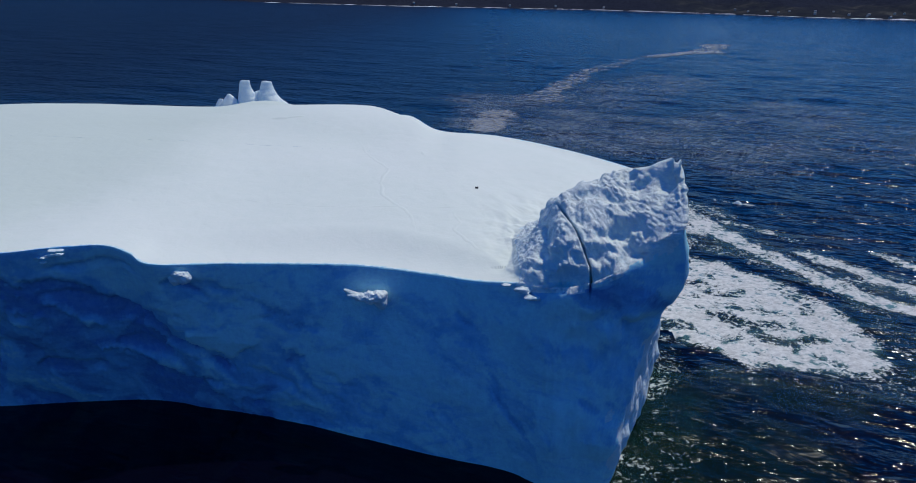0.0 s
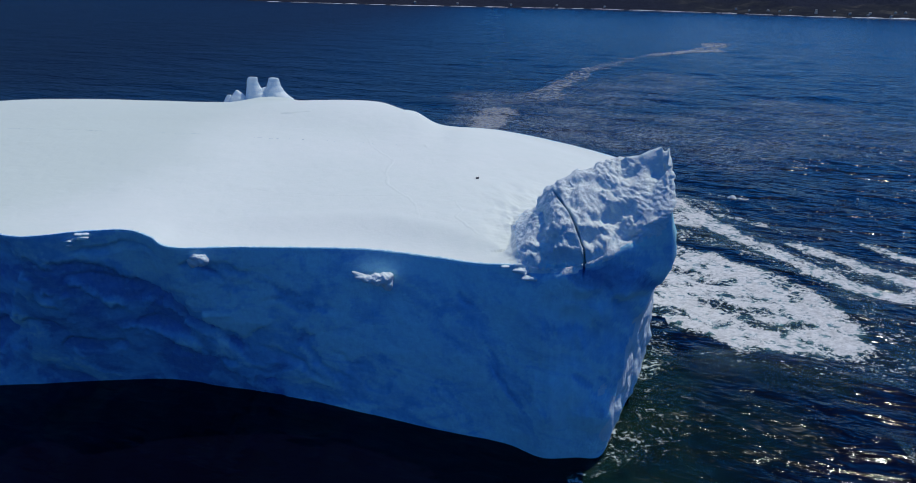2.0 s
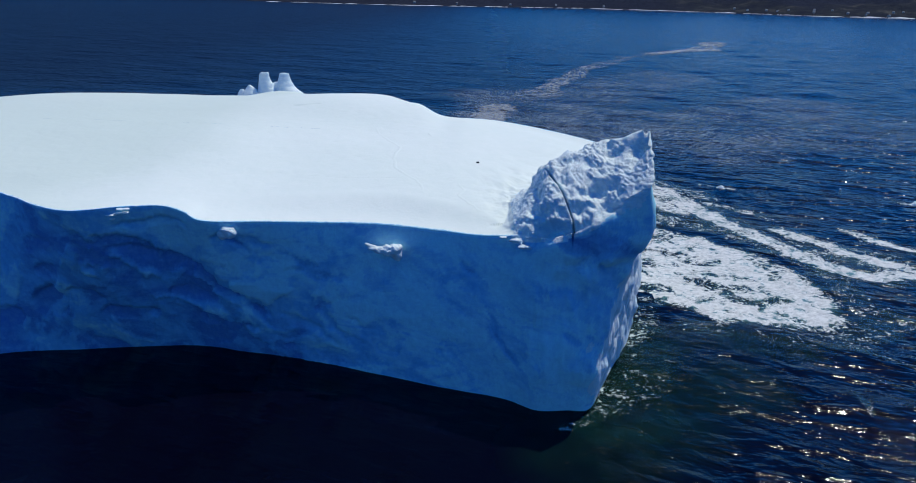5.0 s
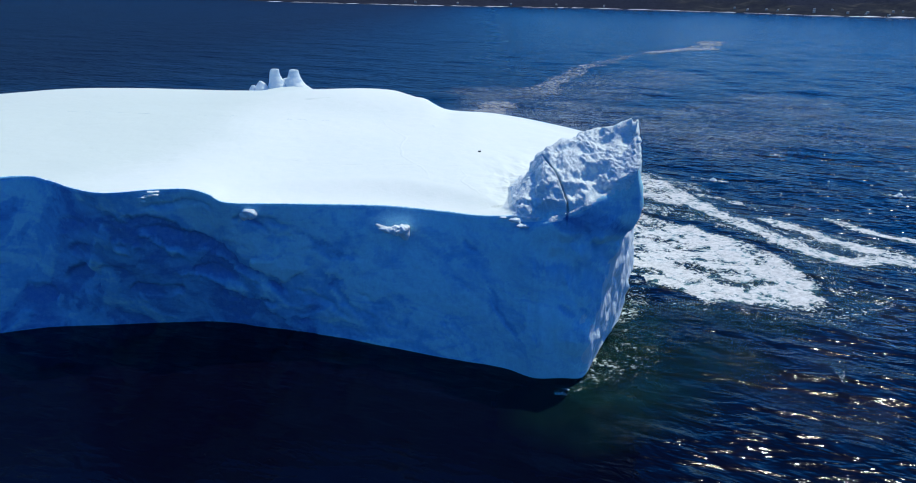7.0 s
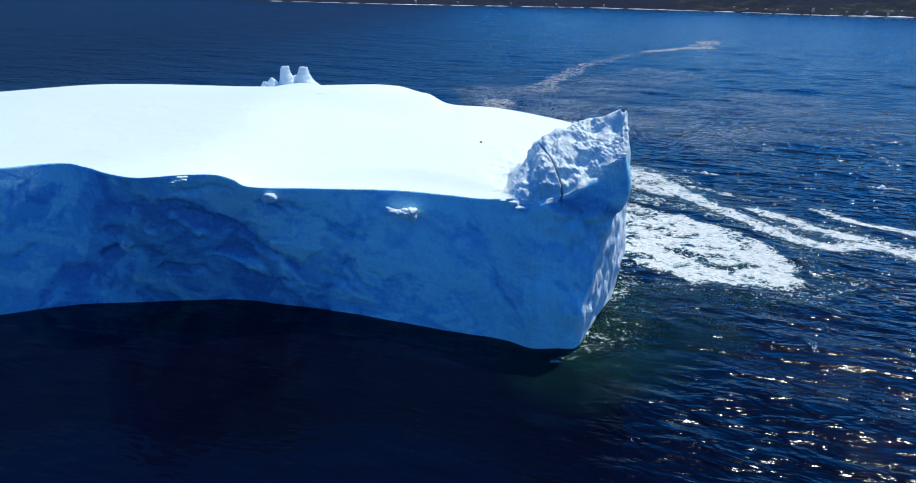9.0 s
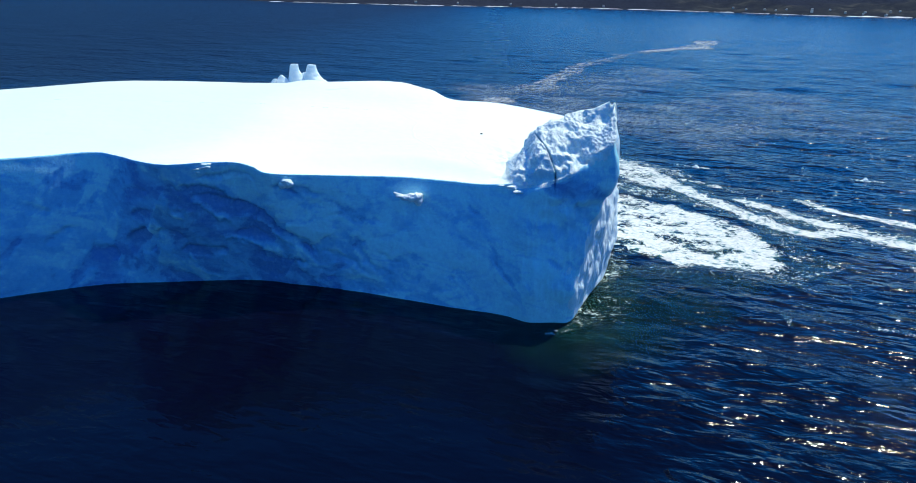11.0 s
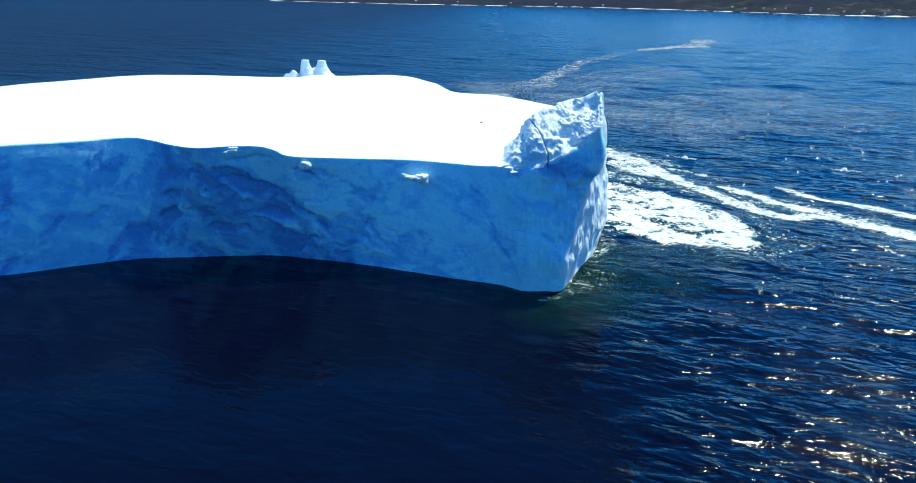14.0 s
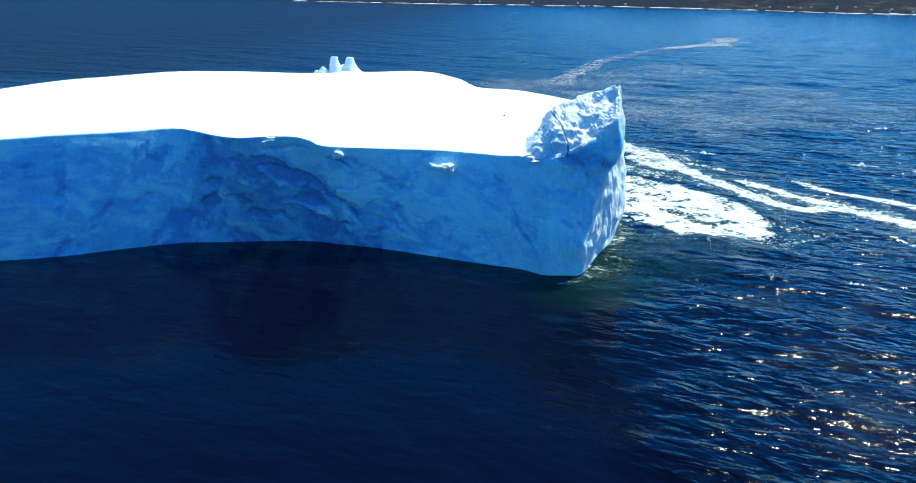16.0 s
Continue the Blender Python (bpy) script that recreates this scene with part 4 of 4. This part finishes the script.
berg_part("crack_lip", crack_lip([(-24.7, 133), (-21.1, 124.4), (-16.8, 118.4), (-17.3, 111.6), (-16, 106), (-12.1, 101), (-10.5, 97.4), (-9.9, 93)], 0.42, 0.07, 211), SNOW, "low wandering crease in the snow")
berg_part("crack_lip", crack_lip([(-4.6, 101), (-3.4, 97.5), (-4.2, 94.6), (-2.2, 91), (-0.6, 88.5)], 0.36, 0.06, 231), SNOW, "low wandering crease in the snow")
berg_part("crack_lip", crack_lip([(3.4, 96.5), (4.2, 94.2), (3.8, 92.0), (4.8, 90.6)], 0.36, 0.09, 241), SNOW, "low wandering crease in the snow")
berg_part("crack_lip", crack_lip([(-45, 143.2), (-42, 143.6), (-38, 144.6)], 0.9, 0.30, 221), SNOW, "low snow scarp on the plateau")

# ---- tracking beacon on the plateau ----
def beacon(x, y):
    z = berg_top(x, y)
    ob = tagged(new("tracking_beacon"), "small dark tracking beacon lying on the white iceberg top", "beacon")
    ob.location = (x, y, z)
    bm = bmesh.new()
    bmesh.ops.create_cube(bm, size=1, matrix=Matrix.Diagonal((0.55, 0.34, 0.24, 1)))
    bmesh.ops.bevel(bm, geom=list(bm.edges), offset=0.03, segments=2, affect="EDGES")
    bmesh.ops.translate(bm, verts=bm.verts, vec=(0, 0, 0.11))
    part("case", bm, CASING, ob)
    bm = bmesh.new()
    bmesh.ops.create_cone(bm, cap_ends=True, segments=10, radius1=0.02, radius2=0.012, depth=0.3, matrix=Matrix.Translation((0.16, 0, 0.36)))
    part("antenna", bm, METAL, ob)
    return ob


beacon(-1.3, 111.3)


# ---- foam ----
def capsules(x, y, caps):
    """Cover, 0 to 1, of soft streaks (x0, y0, x1, y1, half-width, strength)."""
    out = np.zeros_like(x)
    for x0, y0, x1, y1, r, s in caps:
        dx, dy = x1 - x0, y1 - y0
        t = np.clip(((x - x0) * dx + (y - y0) * dy) / (dx * dx + dy * dy + 1e-9), 0, 1)
        d = np.hypot(x - x0 - t * dx, y - y0 - t * dy)
        out = np.maximum(out, s * (1 - smooth(0.45, 1.25, d / r)))
    return out


def inside(x, y, outline):
    """Signed distance to a closed outline, positive inside it."""
    best, odd = np.full(x.shape, 1e9), np.zeros(x.shape, bool)
    for (x0, y0), (x1, y1) in zip(outline, outline[1:] + outline[:1]):
        dx, dy = x1 - x0, y1 - y0
        t = np.clip(((x - x0) * dx + (y - y0) * dy) / (dx * dx + dy * dy), 0, 1)
        best = np.minimum(best, np.hypot(x - x0 - t * dx, y - y0 - t * dy))
        odd ^= ((y0 > y) != (y1 > y)) & (x < x0 + dx * (y - y0) / (dy if dy else 1e-9))
    return np.where(odd, best, -best)


def foam_sheet(name, label, caps, x0, x1, y0, y1, cell, material, lift, wobble, holes=(), outlines=(), eddy=None):
    xs, ys = np.arange(x0, x1, cell), np.arange(y0, y1, cell)
    X, Y = np.meshgrid(xs, ys, indexing="ij")
    p = np.stack([X.ravel(), Y.ravel(), 0 * X.ravel()], 1)
    wx = fbm(p, wobble * 5, 3, 0.5, 71).reshape(X.shape) * wobble
    wy = fbm(p, wobble * 5, 3, 0.5, 81).reshape(X.shape) * wobble
    C = capsules(X + wx, Y + wy, caps)
    for outline, soft in outlines:
        C = np.maximum(C, smooth(-0.5 * soft, soft, inside(X + wx, Y + wy, outline)))
    C = np.clip(C * (1.0 + 0.22 * fbm(p, wobble * 4, 3, 0.55, 77).reshape(X.shape)), 0, 1.1)
    C = C * (1 - capsules(X + wx, Y + wy, holes))
    if eddy:  # slow turning water draws the foam out into rings of threads with gaps between
        cx, cy, reach = eddy
        dx, dy = X - cx + 2.5 * wx, 0.62 * (Y - cy) + 2.5 * wy
        rad, turn = np.hypot(dx, dy), np.arctan2(dy, dx)
        spin = turn + 0.05 * rad
        rings = fbm(np.stack([rad.ravel(), 7 * np.cos(spin).ravel(), 7 * np.sin(spin).ravel()], 1), 5.0, 3, 0.6, 91).reshape(X.shape)
        C = C * (1 - 0.33 * smooth(0.0, 0.5, rings) * (1 - smooth(0.55 * reach, reach, rad)))
    Z = sea_height(X, Y) + lift
    faces = grid_faces(len(xs), len(ys))
    faces = faces[C.ravel()[faces].max(1) > 0.02]
    used, inv = np.unique(faces, return_inverse=True)
    V = np.stack([X, Y, Z], -1).reshape(-1, 3)[used]
    me = mesh_of(name, V, inv.reshape(-1, 4))
    a = me.attributes.new("cover", "FLOAT", "POINT")
    a.data.foreach_set("value", C.ravel()[used].astype(np.float32))
    me.materials.append(material)
    return tagged(new(name, me), label, "foam", kind="stuff")


LOBE = [(26, 126), (36.5, 116), (41.8, 110.8), (47.1, 107), (57.7, 105.2), (69.5, 106), (74, 111), (76, 120), (75, 131), (72, 142), (66, 152), (58, 160), (48, 168), (36, 175), (28, 150)]
MAIN_FOAM = [(40, 185, 52, 172, 6, 0.6), (46, 178, 60, 166, 4, 0.5), (64, 163, 72, 150, 3, 0.42), (76, 128, 80, 118, 3, 0.35), (42, 106, 70, 101, 5, 0.38), (70, 102, 82, 112, 6, 0.40), (79, 116, 80, 138, 5, 0.40), (70, 156, 62, 170, 5, 0.42)]
MAIN_HOLES = [(46, 127.5, 52, 126, 2.6, 0.42), (54, 124, 58, 124.5, 2.0, 0.4), (61, 120, 64, 119.3, 1.8, 0.4), (31, 125, 40, 123, 2.8, 0.5), (54, 118.8, 58, 118, 1.8, 0.45), (38, 113, 45, 110.5, 1.6, 0.4), (50, 140, 54, 139, 1.8, 0.35), (42, 148, 48, 146, 2.4, 0.4), (36, 138, 40, 137, 2.0, 0.35), (58, 132, 61, 131, 1.5, 0.3)]
STREAKS = [(46, 226, 53.6, 211, 8, 0.75), (53.6, 211, 61.4, 193, 7, 0.8), (61.4, 193, 66.3, 176, 5.5, 0.84), (50, 200, 57, 182, 5, 0.75), (66.3, 176, 72.3, 162, 4.2, 0.84), (72.3, 162, 77, 152, 3.8, 0.84), (77, 152, 80, 143, 4.0, 0.84), (80, 143, 84.3, 137, 4.2, 0.84),
           (84.3, 137, 90, 133.5, 4.0, 0.84), (90, 133.5, 97, 136, 3.6, 0.84), (97, 136, 107, 131, 4.4, 0.84), (107, 131, 121, 116, 5.0, 0.84), (99.5, 168, 104, 162, 2.2, 0.75), (104, 162, 109, 155, 2.8, 0.84), (109, 155, 117, 150, 2.8, 0.84), (117, 150, 131, 134, 3.4, 0.84),
           (81, 167, 85, 162, 3.0, 0.85), (85, 162, 89, 157, 3.2, 0.75), (89, 157, 91, 150, 2.8, 0.85), (91, 150, 97, 145, 3.2, 0.85), (97, 145, 103, 138, 3.4, 0.85), (95, 153, 103, 148, 2.2, 0.5), (81, 158, 83, 148, 1.6, 0.55), (86, 149, 95, 141, 1.2, 0.6),
           (70, 192, 78, 184, 3.0, 0.55), (78, 184, 84, 177, 2.4, 0.45), (83, 114, 87.6, 111, 1.1, 0.42), (87.6, 111, 88, 104, 1.2, 0.40), (74, 110, 80, 103, 1.0, 0.40),
           (68.5, 101.5, 72.2, 95.6, 1.2, 0.42), (72.2, 95.6, 76, 90, 1.0, 0.40), (66.3, 88, 69.6, 83.4, 1.0, 0.40), (61, 83, 60.6, 77, 0.9, 0.40), (66, 79, 77, 77, 1.0, 0.37), (77, 77, 90, 68, 1.2, 0.40), (103, 113, 108, 97, 1.4, 0.40), (90, 121, 97, 117, 0.9, 0.40), (79, 101, 84, 97, 0.9, 0.37),
           (92, 100, 98, 94, 1.0, 0.38), (57, 96, 63, 93, 0.9, 0.34), (84, 90, 91, 88, 0.8, 0.37), (96, 108, 100, 104, 0.8, 0.37), (48, 98, 54, 95, 0.9, 0.32), (76, 213, 83, 211, 1.6, 0.6), (130, 198, 139, 196, 1.8, 0.62), (122, 264, 128, 262, 1.4, 0.40)]
foam_sheet("foam_patch", "dense white churned foam beside the iceberg", MAIN_FOAM, 20, 100, 92, 225, 0.5, FOAM, 0.05, 1.3, MAIN_HOLES, [(LOBE, 4.5)], (50, 134, 29))
STREAKS += [(x0, y0, x1, y1, 1.8 * w, 0.42) for x0, y0, x1, y1, w, s in STREAKS if s > 0.7]  # fizz along their edges
STREAKS += [(97, 143, 112, 131, 7, 0.58), (84, 150, 97, 140, 5, 0.5), (58, 215, 70, 200, 7, 0.5)]
foam_sheet("foam_streaks", "long curving streaks of white foam on the sea", STREAKS, 36, 142, 60, 270, 0.6, FOAM, 0.06, 1.3)
BASE_FOAM = [(20, 76, 25, 85, 4.2, 0.42), (25, 85, 29, 94, 3.0, 0.36), (26.8, 97, 29.6, 101, 2.6, 0.54), (13, 70, 17, 72.5, 1.2, 0.5), (17, 72.5, 21, 76, 2.0, 0.42), (31, 104, 35, 116, 4.0, 0.40), (28, 78, 31, 90, 4.0, 0.32)]
foam_sheet("wash_foam", "thin lacy foam washing round the iceberg's foot", BASE_FOAM, 8, 44, 62, 122, 0.5, WASH, 0.05, 1.2)
MILKY = [(22, 72, 29, 100, 10, 0.9), (33, 102, 58, 98, 6, 0.45), (30, 78, 42, 84, 10, 0.6), (14, 64, 30, 70, 9, 0.5)]
foam_sheet("milky_water", "green-tinted water over the iceberg's sunken foot", MILKY, 0, 76, 50, 118, 0.7, MILK, 0.035, 3.0)
# drifting froth, and pale specks painted for silver glints on the waves
THIN = [(12, 420, 55, 310, 52, 0.50), (60, 350, 105, 300, 56, 0.48), (62, 310, 92, 268, 30, 0.48), (0, 345, 40, 310, 26, 0.54), (60, 430, 140, 560, 56, 0.44), (110, 330, 190, 420, 52, 0.44), (150, 300, 210, 350, 36, 0.42)]
foam_sheet("froth_glints", "thin scattered froth off the iceberg, with painted wave glints", THIN, -40, 260, 235, 650, 2.0, FROTH_GLINTS, 0.2, 8.0)
WAKE = [(-2, 325, 6, 375, 12, 1.0), (34, 430, 60, 530, 13, 0.75), (60, 530, 95, 640, 12, 0.7), (95, 640, 190, 815, 11, 0.65), (190, 815, 265, 890, 16, 0.9), (265, 890, 325, 1040, 24, 0.85),
        (325, 1040, 345, 1080, 12, 0.5)]
foam_sheet("drift_line", "pale drift line of froth winding across the sea", WAKE, -30, 400, 300, 1130, 3.0, FAR_FOAM, 0.35, 9.0)


# ---- small bits of floating ice ----
def bergy_bit(x, y, size, seed):
    z = float(sea_height(np.array([x]), np.array([y]))[0])
    r = [(0, 0, -0.5 * size, 0.8 * size, 0.6 * size), (0, 0, 0, 1.0 * size, 0.7 * size), (0.1 * size, 0, 0.45 * size, 0.6 * size, 0.45 * size), (0.2 * size, 0, 0.75 * size, 0.2 * size, 0.2 * size)]
    me = bpy.data.meshes.new("ice_chunk")
    bm = lump_mesh("ice_chunk", r, seed, 0.3, 14)
    bm.to_mesh(me)
    bm.free()
    me.materials.append(PALE_ICE)
    ob = new("ice_chunk", me)
    ob.location = (x, y, z)
    return tagged(ob, "small white chunk of ice floating on the sea", "ice chunk", group="drifting ice chunks")


for _i, (_x, _y, _s) in enumerate([(79, 212, 1.3), (134, 197, 1.5), (73, 215, 0.5), (150, 190, 0.6), (70, 200, 0.4), (120, 215, 0.4)]):
    bergy_bit(_x, _y, _s, 100 + _i)


# ---- far coast ----
SHORE_X = [-3200, -1510, -420, 520, 1146, 1375, 1662, 2400, 4200]
SHORE_Y = [4700, 4150, 3760, 3950, 3480, 3130, 3060, 2900, 2700]


def shore_y(x):
    return np.interp(x, SHORE_X, SHORE_Y) + 14 * np.sin(x / 61.0) + 9 * np.sin(x / 23.0 + 1)


def land_height(x, y):
    d = y - shore_y(x)
    p = np.stack([x.ravel(), y.ravel(), 0 * x.ravel()], 1)
    n = fbm(p, 420, 4, 0.5, 51).reshape(x.shape)
    low = smooth(950, 1250, x) * (1 - smooth(1700, 2000, x))
    rise = np.interp(d, [-60, 0, 12, 120, 500, 1400], [-6, 0, 4, 26, 130, 260]) * (1 - low) + np.interp(d, [-60, 0, 12, 200, 420, 1400], [-6, 0, 3, 22, 60, 260]) * low
    return rise + np.clip(d, 0, 300) / 300 * 22 * n + np.clip(d, 0, 40) / 40 * 3 * fbm(p, 40, 3, 0.5, 55).reshape(x.shape)


def build_land():
    xs = np.arange(-2600, 4200, 14.0)
    ds = np.concatenate([np.linspace(-60, 60, 14), np.linspace(75, 700, 44)])
    X = xs[:, None] + 0 * ds[None, :]
    Y = shore_y(X) + ds[None, :]
    Z = land_height(X, Y)
    me = mesh_of("land", np.stack([X, Y, Z], -1).reshape(-1, 3), grid_faces(len(xs), len(ds)))
    p = np.stack([X.ravel(), Y.ravel(), 0 * X.ravel()], 1)
    o = smooth(800, 1100, X.ravel()) * (1 - smooth(250, 420, np.repeat(ds[None, :], len(xs), 0).ravel() + 80 * fbm(p, 150, 3, 0.5, 57)))
    o = np.maximum(o, 0.5 * (1 - smooth(10, 40, np.repeat(ds[None, :], len(xs), 0).ravel())))
    a = me.attributes.new("open_ground", "FLOAT", "POINT")
    a.data.foreach_set("value", o.astype(np.float32))
    me.materials.append(LAND)
    tagged(new("ground", me), "dark wooded coast with paler open fields above the shore", "coast", kind="structure")


build_land()


def build_surf():
    """A broken white line of surf along the far shore."""
    xs = np.arange(-1600, 3600, 6.0)
    p = np.stack([xs, 0 * xs, 0 * xs], 1)
    w = np.clip(2.6 + 7 * fbm(p, 90, 4, 0.65, 91), 0, 14) * np.interp(xs, [-1600, 0, 1200, 1640, 1700, 3600], [0.5, 0.9, 0.9, 0.9, 2.6, 2.6])
    y0 = shore_y(xs)
    V = np.stack([np.stack([xs, y0 - w - 1, 0 * xs + 0.9], 1), np.stack([xs, y0 - w * 0.3, 0 * xs + 1.5], 1), np.stack([xs, y0 + 3, 1.5 + 0.35 * w], 1)], 1).reshape(-1, 3)
    faces = grid_faces(len(xs), 3)
    keep = np.repeat(((w[:-1] > 0.6) | (w[1:] > 0.6)), 2)
    me = mesh_of("surf", V, faces[keep])
    me.materials.append(SURF)
    tagged(new("surf_line", me), "broken white surf along the distant shore", "surf", kind="stuff")


build_surf()


def house(x, d, w, turn):
    y = float(shore_y(np.array([x]))[0]) + d
    z = float(land_height(np.array([[x]]), np.array([[y]]))[0, 0])
    ob = tagged(new("house"), "small white gabled house on the far shore", "house", group="houses on the coast")
    ob.matrix_world = pose(x, y, z, 0, 0, turn)
    h, dp = w * 0.55, w * 0.75
    bm = bmesh.new()
    bmesh.ops.create_cube(bm, size=1, matrix=Matrix.Translation((0, 0, h / 2 - 1)) @ Matrix.Diagonal((w, dp, h + 2, 1)))
    part("wall", bm, HOUSE_WALL, ob)
    bm = bmesh.new()
    o = 0.4
    vs = [bm.verts.new(q) for q in ((-w / 2 - o, -dp / 2 - o, h), (w / 2 + o, -dp / 2 - o, h), (w / 2 + o, dp / 2 + o, h), (-w / 2 - o, dp / 2 + o, h), (-w / 2 - o, 0, h + w * 0.35), (w / 2 + o, 0, h + w * 0.35))]
    for f in ((0, 1, 5, 4), (2, 3, 4, 5), (3, 0, 4), (1, 2, 5), (3, 2, 1, 0)):
        bm.faces.new([vs[q] for q in f])
    part("roof", bm, HOUSE_ROOF, ob)
    for sx in (-0.27, 0.27):
        bm = bmesh.new()
        bmesh.ops.create_cube(bm, size=1, matrix=Matrix.Translation((sx * w, -dp / 2, h * 0.5)) @ Matrix.Diagonal((w * 0.16, 0.12, h * 0.35, 1)))
        part("window", bm, GLASS_DARK, ob)
    return ob


_r = random.Random(12)
for _i in range(14):
    house(1180 + _i * 44 + _r.uniform(-15, 15), _r.uniform(30, 190), _r.uniform(7, 11), _r.uniform(-25, 25))
for _i in range(5):
    house(-380 + _i * 260 + _r.uniform(-60, 60), _r.uniform(30, 60), _r.uniform(8, 12), _r.uniform(-25, 25))
